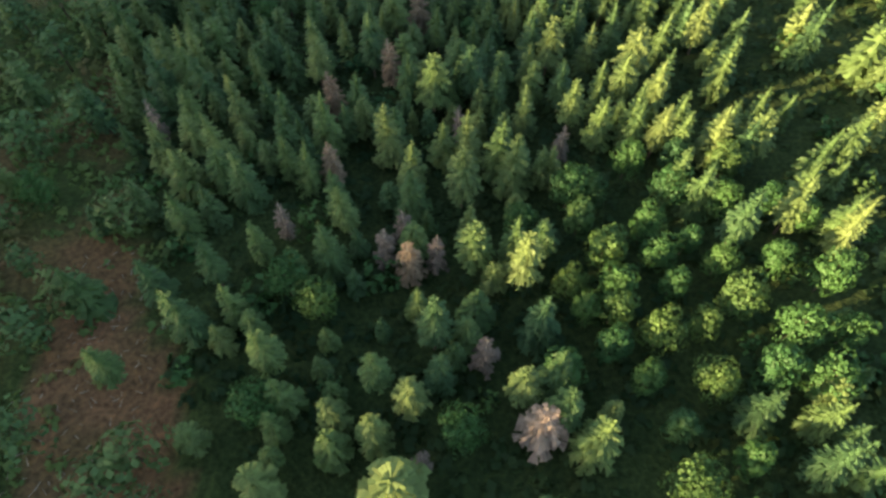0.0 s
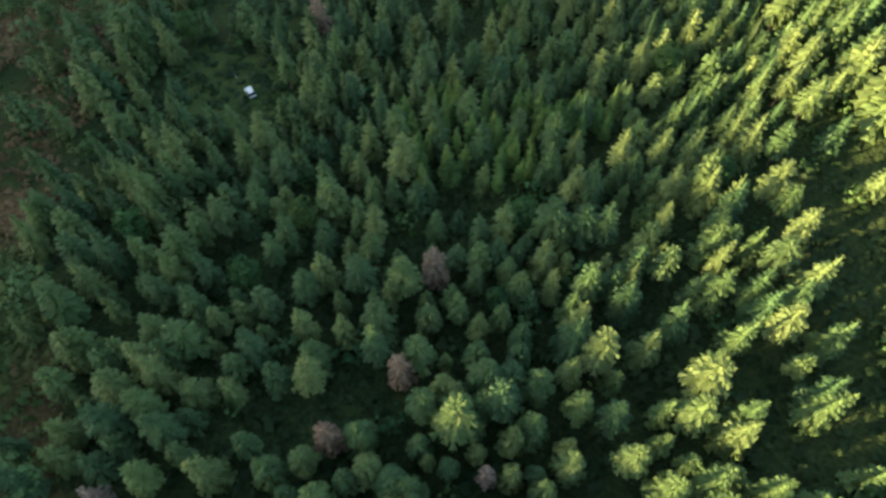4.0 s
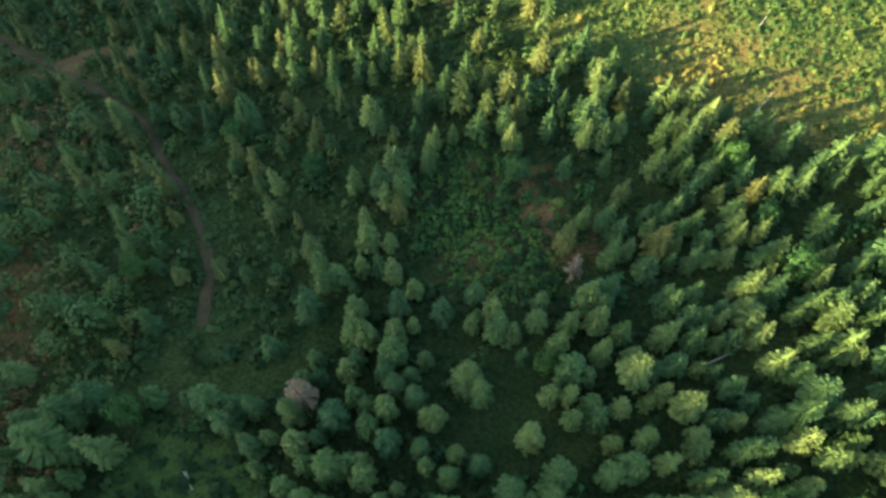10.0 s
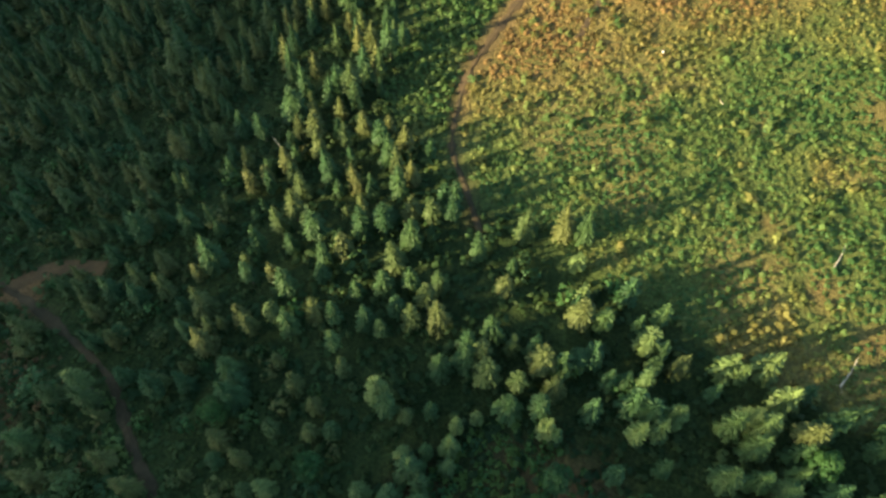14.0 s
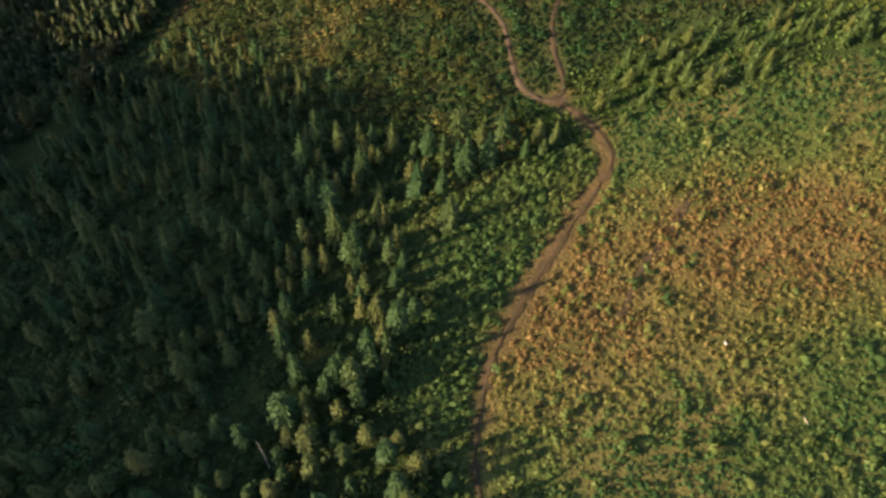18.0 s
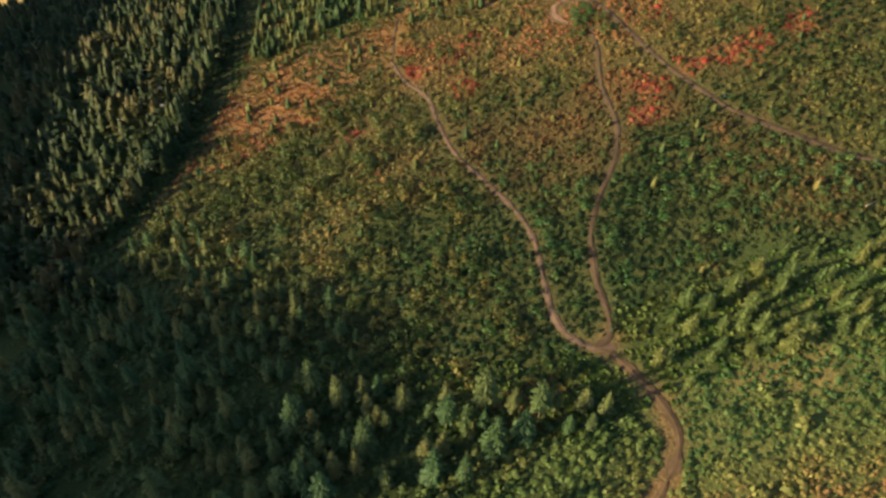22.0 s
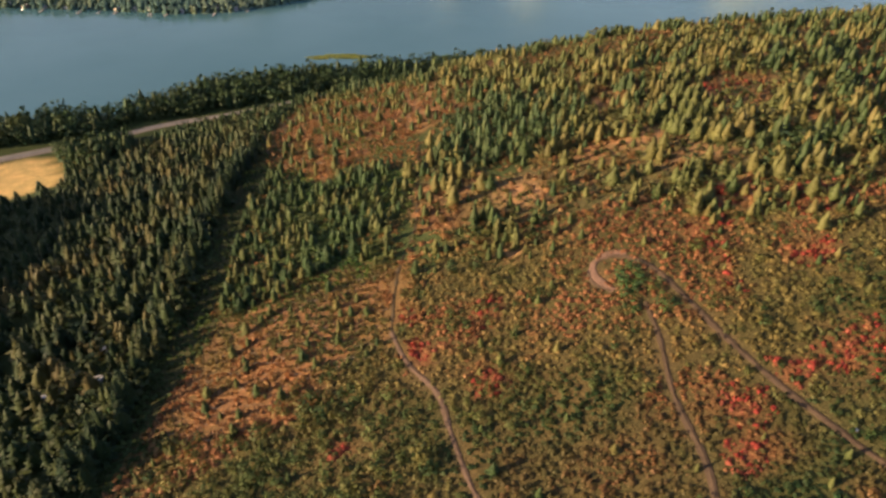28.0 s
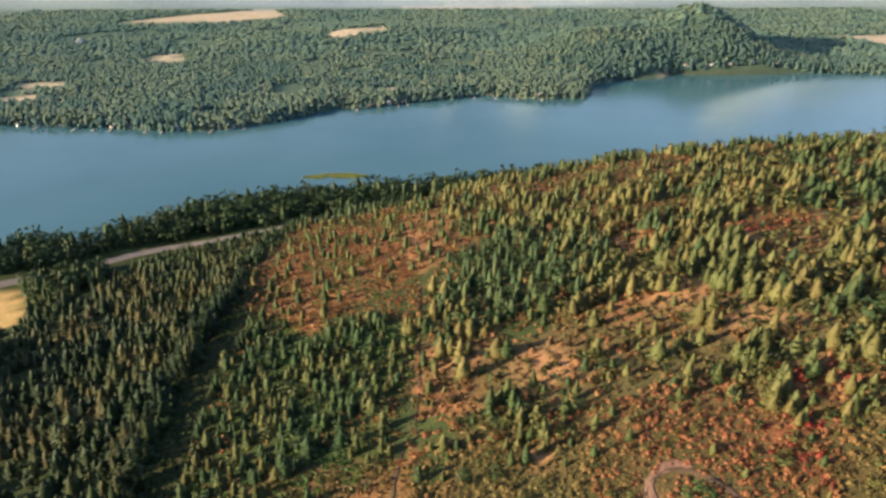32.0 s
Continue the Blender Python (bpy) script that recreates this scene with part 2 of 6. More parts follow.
white_paint = plain("white_car_paint", (0.78, 0.78, 0.76), 0.25)
dark_glass = plain("dark_car_glass", (0.02, 0.025, 0.03), 0.06)
rubber = plain("rubber", (0.03, 0.03, 0.03), 0.8)
steel = plain("grey_steel", (0.45, 0.45, 0.46), 0.35, 0.9)
lamp_red = plain("red_lens", (0.45, 0.03, 0.02), 0.2)
lamp_clear = plain("clear_lens", (0.75, 0.75, 0.72), 0.15)
white_wall = plain("white_siding", (0.60, 0.58, 0.54), 0.7)
tan_wall = plain("tan_siding", (0.46, 0.38, 0.28), 0.7)
grey_roof = plain("grey_shingles", (0.20, 0.20, 0.21), 0.8)
brown_roof = plain("brown_shingles", (0.20, 0.13, 0.09), 0.8)
window_glass = plain("window_glass", (0.04, 0.05, 0.06), 0.1)
dock_wood = plain("dock_boards", (0.42, 0.37, 0.31), 0.8)

# ---------------------------------------------------------------- the lie of the land
LAKE = -32.0
_grid = np.arange(-2500, 1601, 5.0)


def _smooth(knots, values, s):
    a = np.interp(_grid, knots, values)
    n = int(s / 5 * 3)
    w = np.exp(-0.5 * (np.arange(-n, n + 1) * 5 / s) ** 2)
    return np.convolve(np.pad(a, n, mode="edge"), w / w.sum(), "valid")


PROFILE = _smooth([-2500, -600, -100, 0, 50, 100, 168, 200, 230, 250, 300, 380, 440, 500, 560, 600, 650, 740, 830, 930, 1000, 1040, 1080, 1120, 1160, 1200, 1300],
                  [260, 130, 118, 110, 105, 97, 86, 83.5, 82, 80, 77, 71, 72.5, 71, 69, 72, 73, 62, 51, 36, 21, 6, -12, -34, -54, -75, -80], 18)
CROSS = _smooth([-600, 60, 110, 168, 230, 280, 380, 500, 600, 780, 950, 1100, 1300],
                [-.09, -.09, -.06, 0, .04, .11, .19, .22, .27, .22, .23, .24, .20], 40)
# unseen hill crest closing the valley west, its heights set to shape the shade
CREST = _smooth([-2500, -600, -200, -160, -113, -50, 0, 40, 60, 80, 100, 125, 147, 172, 200, 242, 256, 270, 290, 305, 320, 337, 352, 367, 385, 405, 450, 510, 550, 600, 640, 700, 740, 765, 790, 830],
                [291, 268, 250, 243, 231, 231, 229, 225, 223, 217, 205, 188, 178, 176, 175, 172, 176, 181, 180, 175, 167, 156, 145, 137, 129, 119, 109, 101, 97, 91, 84, 77, 62, 32, -8, -66], 12)
SHORE_X, SHORE_Y = [-900, -414, -365, -330, -300, -250, -165, -60, 100, 400, 900], [930, 985, 1020, 1015, 1050, 1090, 1125, 1150, 1170, 1240, 1330]
FAR_X = [-2500, -1000, -640, -471, -388, -313, -243, -202, -171, -127, -84, -8, 55, 101, 147, 220, 240, 266, 328, 452, 566, 682, 783, 1200, 3000]
FAR_Y = [1500, 1440, 1415, 1394, 1380, 1387, 1432, 1482, 1510, 1509, 1535, 1565, 1598, 1584, 1570, 1570, 1600, 1687, 1726, 1779, 1790, 1798, 1778, 1790, 1850]


def eastern_rise(x, y):
    """The ground of the southern wood climbs towards the east."""
    k = np.clip((235 - y) / 75, 0, 1)
    return 0.18 * 12 * np.logaddexp(0, (np.minimum(x, 130) - 15) / 12) * k * k * (3 - 2 * k)


def height(x, y):
    x, y = np.asarray(x, float), np.asarray(y, float)
    b, s = np.interp(y, _grid, PROFILE), np.interp(y, _grid, CROSS)
    xr = np.where(x > 0, 160 * np.tanh(x / 160) + 0.12 * np.maximum(x - 60, 0), x)
    xr = np.where(xr < -420, -420 - 60 * np.tanh((-420 - xr) / 300), np.minimum(xr, 260))
    z = b + s * xr + eastern_rise(x, y)
    shore = np.interp(x, SHORE_X, SHORE_Y)
    lo = -26.5 - 20 / (1 + np.exp(-np.clip((y - shore - 6) / 7, -40, 40)))
    near = lo + 7.0 * np.logaddexp(0, np.minimum((z - lo) / 7.0, 200))
    near = near + np.maximum(np.interp(y, _grid, CREST) - near, 0) * np.exp(-((x + 520) / 125) ** 2)
    d = y - np.interp(x, FAR_X, FAR_Y)
    far = -46 + 18.5 / (1 + np.exp(-np.clip((d - 4) / 6, -40, 40))) + 6 * (1 - np.exp(-np.maximum(d, 0) / 300))
    for hx, hy, amp, sx, sy in ((575, 2030, 96, 120, 170), (340, 1960, 62, 150, 150), (-150, 2250, 22, 300, 200)):
        far = far + amp * np.exp(-((x - hx) / sx) ** 2 - ((y - hy) / sy) ** 2) * (d > 0)
    far = far + 0.34 * np.maximum(y - 3150 + 0.1 * np.abs(x), 0) * (1 + 0.25 * np.sin(x / 260.0) + 0.18 * np.sin(x / 97.0 + 1))
    return np.where(y < 1300, near, far)


def vnoise(x, y, scale, seed=0):
    """Smooth value noise in 0..1."""
    u, v = np.asarray(x) / scale, np.asarray(y) / scale
    i, j = np.floor(u).astype(np.int64), np.floor(v).astype(np.int64)
    f, g = u - i, v - j
    f, g = f * f * (3 - 2 * f), g * g * (3 - 2 * g)

    def h(a, b):
        k = (a * 374761393 + b * 668265263 + seed * 974711) & 0x7FFFFFFF
        k = ((k ^ (k >> 13)) * 1274126177) & 0x7FFFFFFF
        return ((k ^ (k >> 16)) & 0xFFFF) / 65535.0
    return (h(i, j) * (1 - f) + h(i + 1, j) * f) * (1 - g) + (h(i, j + 1) * (1 - f) + h(i + 1, j + 1) * f) * g


def inside(poly, x, y):
    r = np.zeros(np.shape(x), bool)
    for (x0, y0), (x1, y1) in zip(poly, poly[1:] + poly[:1]):
        if y0 != y1:
            r ^= ((y0 > y) != (y1 > y)) & (x < (x1 - x0) * (y - y0) / (y1 - y0) + x0)
    return r


def from_line(line, x, y):
    """Distance to a polyline."""
    d = np.full(np.shape(x), 1e9)
    for (x0, y0), (x1, y1) in zip(line, line[1:]):
        dx, dy = x1 - x0, y1 - y0
        t = np.clip(((x - x0) * dx + (y - y0) * dy) / max(dx * dx + dy * dy, 1e-6), 0, 1)
        d = np.minimum(d, np.hypot(x - x0 - t * dx, y - y0 - t * dy))
    return d


# ways, edges and patches, in metres
CAMP_ROAD = [(-57, 205), (-57.5, 212), (-58, 219), (-64, 233), (-74, 248), (-83, 263), (-93, 272), (-106, 282), (-118, 290), (-128, 297), (-150, 312), (-185, 330)]
CAMP_SPUR = [(-118, 290), (-108, 295), (-94, 294)]
EDGE_PATH = [(-2, 296), (-5, 310), (-8, 323), (-7, 334), (-5, 343), (-1, 354), (9, 371), (19, 386), (27, 397), (34, 409), (32, 420), (25, 432), (20, 437)]
HAIRPIN_WEST = [(25, 436), (20, 436), (14, 441), (11, 449), (10, 461), (9, 477), (5, 491), (-4, 509), (-14, 529), (-20, 551), (-24, 568), (-34, 584), (-40, 600), (-39, 635), (-33, 669), (-33, 713), (-34, 787)]
HAIRPIN_EAST = [(20, 436), (24, 439), (25, 446), (24, 457), (25, 474), (29, 489), (38, 509), (42, 528), (41, 551), (43, 573), (43, 590)]
RIDGE_TRACK = [(190, 455), (140, 470), (105, 492), (92, 506), (80, 521), (73, 536), (67, 551), (60, 572), (54, 592), (48, 608), (39, 616), (31, 613), (29, 605), (34, 598)]
FIELD_TRACK = [(28, 358), (35, 371), (44, 382), (53, 395)]
HIGHWAY = [(-620, 800), (-470, 872), (-374, 920), (-338, 940), (-294, 965), (-261, 986), (-214, 1002), (-176, 1018), (-120, 1046), (0, 1090)]
RIDE = [(-140, 500), (-128, 545), (-121, 580), (-118, 632), (-126, 690), (-133, 758), (-131, 830), (-140, 880)]
TRACKS = (CAMP_ROAD, CAMP_SPUR, EDGE_PATH, HAIRPIN_WEST[:14], HAIRPIN_EAST, RIDGE_TRACK)
CAMP = [(-58, 186), (-43, 178), (-37, 164), (-45, 152), (-62, 156), (-70, 172), (-66, 186)]
GLADE = [(-16, 242), (0, 252), (17, 238), (24, 214), (10, 208), (-6, 212), (-16, 226)]
BARE = [(-60, 50), (-53, 53), (-46, 44), (-36, 28), (-32, 14), (-30, 2), (-52, 2), (-54, 14), (-55, 27), (-56, 40)]
WOOD_EDGE = [(-30, -300), (-28, 10), (-33, 27), (-42, 41), (-53, 59), (-58, 79), (-66, 104), (-80, 130), (-86, 165), (-78, 190)]
MEADOW = [(-1, 353), (-8, 334), (-1, 309), (11, 298), (20, 285), (36, 273), (49, 263), (61, 253), (77, 245), (125, 220), (220, 260), (190, 440), (110, 437), (74, 433), (53, 428), (33, 424), (36, 410), (19, 386)]
HEDGE = [(27, 425), (53, 428), (74, 433), (110, 437), (185, 442), (190, 490), (124, 475), (103, 470), (66, 455), (36, 444)]
SCRUB_BAND = [(-8, 304), (-8, 334), (-5, 343), (9, 371), (36, 411), (28, 424), (20, 416), (-7, 412), (-27, 400), (-21, 365), (-26, 340)]
WEST_WOOD = WOOD_EDGE[9:] + [(-60, 195), (-40, 200), (-20, 250), (0, 256), (14, 268), (14, 293), (-6, 305), (-24, 340), (-20, 365), (-27, 400), (-7, 412), (20, 415), (27, 424),
                             (-12, 423), (-57, 438), (-106, 465), (-132, 492), (-128, 541), (-123, 567), (-128, 600), (-130, 670), (-142, 750), (-149, 838), (-148, 900), (-180, 1030), (-258, 985), (-300, 945), (-300, 850), (-420, 790), (-330, 600), (-250, 420), (-180, 300), (-140, 310), (-100, 260)]
SOUTH_WOOD = WOOD_EDGE + [(-36, 190), (-30, 215), (-18, 250), (14, 262), (20, 285), (36, 273), (49, 263), (61, 253), (77, 245), (125, 218), (160, 160), (150, -300)]
REGROWTH = [(-134, 494), (-106, 466), (-57, 439), (-12, 424), (14, 430), (25, 446), (66, 457), (124, 476), (190, 492), (170, 640), (60, 650), (-30, 640), (-36, 590), (-61, 588), (-85, 572), (-126, 565)]
SLASH_LOW = [(-126, 565), (-102, 587), (-97, 617), (-77, 635), (-44, 640), (-35, 589), (-61, 586), (-85, 570), (-108, 562)]
SLASH_HIGH = [(-134, 800), (-91, 750), (-55, 785), (-2, 830), (-30, 930), (-60, 1012), (-141, 1000), (-146, 877)]
MID_WOOD = [(-117, 634), (-97, 626), (-78, 640), (-42, 645), (-40, 700), (-45, 760), (-92, 752), (-131, 800), (-128, 735)]
DARK_CLUMP = [(-24, 765), (-8, 714), (24, 726), (50, 755), (62, 788), (30, 814), (5, 830), (-16, 800)]
RIDGE_GLADE = [(-28, 672), (0, 655), (25, 640), (55, 644), (78, 668), (74, 706), (62, 722), (30, 714), (4, 712), (-16, 694)]
BUSHY_EDGE = [(-118, 540), (-90, 556), (-62, 572), (-34, 574), (-22, 556), (-45, 536), (-70, 520), (-100, 512)]
BARE_STRIP = [(74, 728), (80, 712), (86, 692), (98, 673), (90, 636)]
RIDGE_WOOD = [(-35, 660), (40, 640), (100, 620), (170, 640), (260, 600), (400, 760), (430, 1215), (260, 1200), (90, 1150), (-60, 1130), (-60, 1010), (0, 840), (45, 760), (30, 715), (0, 700), (-30, 780)]
LAKESIDE = [(-420, 930), (-425, 980), (-365, 1010), (-330, 1008), (-298, 1045), (-248, 1084), (-165, 1118), (-60, 1142), (100, 1162), (100, 1122), (-60, 1088), (-120, 1062), (-176, 1034), (-214, 1018), (-262, 1002), (-300, 982), (-340, 955)]
HAY_FIELD = [(-420, 830), (-335, 835), (-303, 862), (-318, 905), (-345, 918), (-420, 880)]
FAR_FIELDS = ([(-992, 2536), (-832, 2803), (-592, 2978), (-472, 2713), (-638, 2569)], [(-654, 1967), (-569, 2002), (-527, 1875), (-608, 1877)],
              [(-300, 2212), (-150, 2312), (-131, 2239), (-259, 2119)], [(-251, 2930), (54, 3130), (378, 3120), (330, 2990), (0, 2980)],
              [(-760, 1690), (-680, 1706), (-660, 1647), (-760, 1640)], [(-760, 1570), (-681, 1603), (-650, 1541), (-740, 1510)], [(-132, 1636), (-90, 1659), (-85, 1599), (-130, 1605)], [(1028, 2233), (1400, 2283), (1300, 2090), (1053, 2090)])
WORN = [(10, 240, 4), (15, 230, 4.5), (19, 220, 4), (2, 356, 3.5), (8, 369, 4.5), (13, 376, 4), (17, 383, 5.5), (22, 391, 4.5), (26, 396, 4), (-6, 335, 4), (60, 285, 3.5), (68, 275, 5), (75, 265, 4.5), (62, 292, 3), (42, 332, 3), (97, 322, 5), (24, 440, 4), (55, 380, 3), (48, 391, 3), (33, 606, 5), (4, 631, 4)]
# red maple and huckleberry patches: x, y, radius
RED = [(70, 622, 6), (73, 609, 5), (98, 600, 6), (95, 558, 8), (86, 557, 5), (74, 553, 5), (56, 545, 6), (54, 531, 6), (68, 593, 4), (-5, 601, 5),
       (-13, 593, 4), (-30, 586, 5), (-35, 606, 3), (-9, 570, 6), (-53, 555, 4), (134, 776, 12), (110, 630, 9), (84, 641, 8), (116, 566, 6)]
TAN = [(4, 631, 5), (73, 714, 14), (86, 683, 12), (90, 640, 10), (15, 680, 14), (-20, 700, 14), (175, 1100, 30), (120, 760, 14), (60, 790, 20), (-60, 870, 40)]


def near_track(x, y):
    d = np.full(np.shape(x), 1e9)
    for line in TRACKS:
        d = np.minimum(d, from_line(line, x, y))
    return np.minimum(d, np.maximum(from_line(EDGE_PATH[5:], x, y) - 0.9, 0))


def blobs(spots, x, y):
    f = np.zeros(np.shape(x))
    for bx, by, r in spots:
        f = np.maximum(f, np.exp(-(((x - bx) ** 2 + (y - by) ** 2) / (r * r))))
    return f


# ---------------------------------------------------------------- mesh helpers
def mesh_of(name, verts, faces, mats, index=None, floats=None, colours=None, smooth=False, normals=None):
    """A mesh from arrays: faces all of one size; floats and colours are per vertex."""
    me = bpy.data.meshes.new(name)
    verts, faces = np.asarray(verts, np.float32), np.asarray(faces, np.int32)
    n, k = faces.shape
    me.vertices.add(len(verts))
    me.vertices.foreach_set("co", verts.ravel())
    me.loops.add(n * k)
    me.loops.foreach_set("vertex_index", faces.ravel())
    me.polygons.add(n)
    me.polygons.foreach_set("loop_start", np.arange(0, n * k, k, dtype=np.int32))
    for m in mats:
        me.materials.append(m)
    if index is not None:
        me.polygons.foreach_set("material_index", np.asarray(index, np.int32))
    me.polygons.foreach_set("use_smooth", np.full(n, smooth))
    for key, v in (floats or {}).items():
        me.attributes.new(key, "FLOAT", "POINT").data.foreach_set("value", np.asarray(v, np.float32))
    for key, v in (colours or {}).items():
        c = np.ones((len(verts), 4), np.float32)
        c[:, :3] = v
        me.attributes.new(key, "FLOAT_COLOR", "POINT").data.foreach_set("color", c.ravel())
    me.update()
    me.validate()
    if normals is not None:
        me.polygons.foreach_set("use_smooth", np.full(n, True))
        me.normals_split_custom_set_from_vertices(np.asarray(normals, np.float32))
    return me


def rounded_off(v, f, lift=0.45, middle=None, grain=0.72):
    """Shading normals that turn outwards from the stem, and faces wound to suit them, so that loose foliage shades as one mass."""
    v, f = np.asarray(v, float), np.array(f)
    n = v * (1, 1, 0)
    if middle is not None:
        n = v - np.asarray(middle)
    n = n / (np.linalg.norm(n, axis=1)[:, None] + 1e-3)
    n[:, 2] += lift
    n /= np.linalg.norm(n, axis=1)[:, None] + 1e-6
    g = np.cross(v[f[:, 1]] - v[f[:, 0]], v[f[:, 2]] - v[f[:, 0]])
    back = np.sum(g * n[f].mean(1), 1) < 0
    f[back] = f[back][:, ::-1]
    g[back] *= -1
    g /= np.linalg.norm(g, axis=1)[:, None] + 1e-9
    own = np.zeros_like(v)
    for k in range(f.shape[1]):
        np.add.at(own, f[:, k], g + np.random.default_rng(len(v)).normal(0, 0.3, g.shape))
    own /= np.linalg.norm(own, axis=1)[:, None] + 1e-9
    n = n * (1 - grain) + own * grain
    return v, f, n / (np.linalg.norm(n, axis=1)[:, None] + 1e-9)


def scatter(templates, pick, pos, turn, wide, tall, tint):
    """Many copies of small meshes in one: templates are (verts, faces, index, normals)."""
    vs, fs, ix, tn, ns, base = [], [], [], [], [], 0
    for k, (tv, tf, ti, tm) in enumerate(templates):
        sel = np.nonzero(pick == k)[0]
        if len(sel) == 0:
            continue
        c, s = np.cos(turn[sel])[:, None], np.sin(turn[sel])[:, None]
        w, t = wide[sel][:, None], tall[sel][:, None]
        x = (tv[None, :, 0] * c - tv[None, :, 1] * s) * w + pos[sel, 0][:, None]
        y = (tv[None, :, 0] * s + tv[None, :, 1] * c) * w + pos[sel, 1][:, None]
        z = tv[None, :, 2] * t + pos[sel, 2][:, None]
        vs.append(np.stack([x, y, z], -1).reshape(-1, 3))
        off = base + np.arange(len(sel))[:, None, None] * len(tv)
        fs.append((tf[None] + off).reshape(-1, tf.shape[1]))
        ix.append(np.tile(ti, len(sel)))
        tn.append(np.repeat(tint[sel], len(tv), 0))
        ns.append(np.stack([tm[None, :, 0] * c - tm[None, :, 1] * s, tm[None, :, 0] * s + tm[None, :, 1] * c, np.broadcast_to(tm[None, :, 2], (len(sel), len(tv)))], -1).reshape(-1, 3))
        base += len(sel) * len(tv)
    return np.concatenate(vs), np.concatenate(fs), np.concatenate(ix), np.concatenate(tn), np.concatenate(ns)


def part(name, bm, mat, parent, label=""):
    me = bpy.data.meshes.new(name)
    bm.to_mesh(me)
    bm.free()
    me.materials.append(mat)
    ob = new(name, me)
    ob.parent = parent
    if label:
        tagged(ob, label)
    return ob


def box(bm, x0, x1, y0, y1, z0, z1, bevel=0.0):
    r = bmesh.ops.create_cube(bm, size=1)["verts"]
    bmesh.ops.scale(bm, vec=(x1 - x0, y1 - y0, z1 - z0), verts=r)
    bmesh.ops.translate(bm, vec=((x0 + x1) / 2, (y0 + y1) / 2, (z0 + z1) / 2), verts=r)
    if bevel:
        es = list({e for v in r for e in v.link_edges})
        bmesh.ops.bevel(bm, geom=es, offset=bevel, segments=2, affect="EDGES")


# ---------------------------------------------------------------- ground and water
def spaced(core0, core1, step, far0, far1, grow=1.18):
    mid = list(np.arange(core0, core1 + 0.01, step))
    a, b, s = [], [], step
    p = core0
    while p > far0:
        s *= grow
        p -= s
        a.append(max(p, far0))
    p, s = core1, step
    while p < far1:
        s *= grow
        p += s
        b.append(min(p, far1))
    return np.array(a[::-1] + mid + b)


def tone(x, y, z):
    """Ground cover colour, place by place, with far haze and woodland shade put in."""
    n1, n2 = vnoise(x, y, 9, 1)[..., None], vnoise(x, y, 31, 2)[..., None]
    x2, y2 = x + 5 * (n1[..., 0] - 0.5), y + 5 * (vnoise(x, y, 7, 5) - 0.5)
    x3, y3 = x + 30 * (vnoise(x, y, 24, 17) - 0.5), y + 30 * (vnoise(x, y, 24, 18) - 0.5)
    C = np.array
    c = C((0.042, 0.060, 0.022)) * (0.8 + 0.5 * n1)

    def put(f, col):
        nonlocal c
        f = np.clip(f, 0, 1)[..., None]
        c = c * (1 - f) + C(col) * f
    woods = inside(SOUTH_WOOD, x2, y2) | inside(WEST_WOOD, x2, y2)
    # woodland floor set darker, standing in for deep shade between the trees
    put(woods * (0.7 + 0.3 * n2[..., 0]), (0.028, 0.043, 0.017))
    put(inside(MEADOW, x2, y2) * 1.0, (0.078, 0.098, 0.034))
    put(inside(MEADOW, x2, y2) * np.clip((y - 0.25 * x - 320) / 40, 0, 1) * np.clip((402 - y) / 26, 0.1, 1) * 0.8, (0.140, 0.100, 0.042))
    put(inside(MEADOW, x2, y2) * (vnoise(x, y, 17, 8) > 0.66) * 0.5, (0.16, 0.12, 0.055))
    put(inside(REGROWTH, x3, y3) * 1.0, (0.046, 0.056, 0.021))
    put(inside(REGROWTH, x3, y3) * (vnoise(x, y, 14, 9) > 0.6) * 0.5 * (y > 500), (0.085, 0.058, 0.028))
    put(inside(REGROWTH, x3, y3) * np.clip((y - 500) / 60, 0, 1) * 0.55, (0.085, 0.064, 0.028))
    put(inside(RIDGE_WOOD, x3, y3) * 1.0, (0.085, 0.078, 0.034))
    put(inside(RIDGE_WOOD, x3, y3) * np.clip(vnoise(x, y, 26, 12) * 3 - 1.6, 0, 1), (0.205, 0.105, 0.05))
    for p in (SLASH_LOW, SLASH_HIGH):
        put(inside(p, x3, y3) * (0.55 + 0.45 * n2[..., 0]), (0.215, 0.112, 0.050))
    # dark strip along the ride: tree shadow lying over it put into the colour
    put((from_line(RIDE, x2, y2) < 11) * 0.9, (0.040, 0.042, 0.020))
    put(inside([(-126, 560), (-114, 600), (-110, 645), (-60, 650), (-40, 640), (-60, 580)], x2, y2) * 0.6, (0.16, 0.085, 0.045))
    put(blobs([(-60, 182, 7), (-52, 172, 5), (-16, 238, 5), (12, 236, 7), (20, 224, 6)], x2, y2) * 0.8, (0.095, 0.060, 0.038))
    put(inside(CAMP, x2, y2) * 0.9, (0.050, 0.080, 0.026))
    put(inside(GLADE, x2, y2) * (vnoise(x, y, 11, 3) > 0.55) * 0.35, (0.13, 0.075, 0.045))
    put(inside(BARE, x2, y2) * np.clip(0.45 + n1[..., 0], 0, 1), (0.155, 0.085, 0.052))
    left = (x < np.interp(y, [-300, 27, 59, 104, 165, 300], [-30, -33, -53, -66, -86, -110])) & (y < 300)
    put(left * np.clip(vnoise(x, y, 16, 21) * 3 - 1.5, 0, 1) * 0.8, (0.13, 0.075, 0.042))
    put(blobs(WORN, x2, y2) * (0.35 + 0.6 * n1[..., 0]), (0.165, 0.100, 0.050))
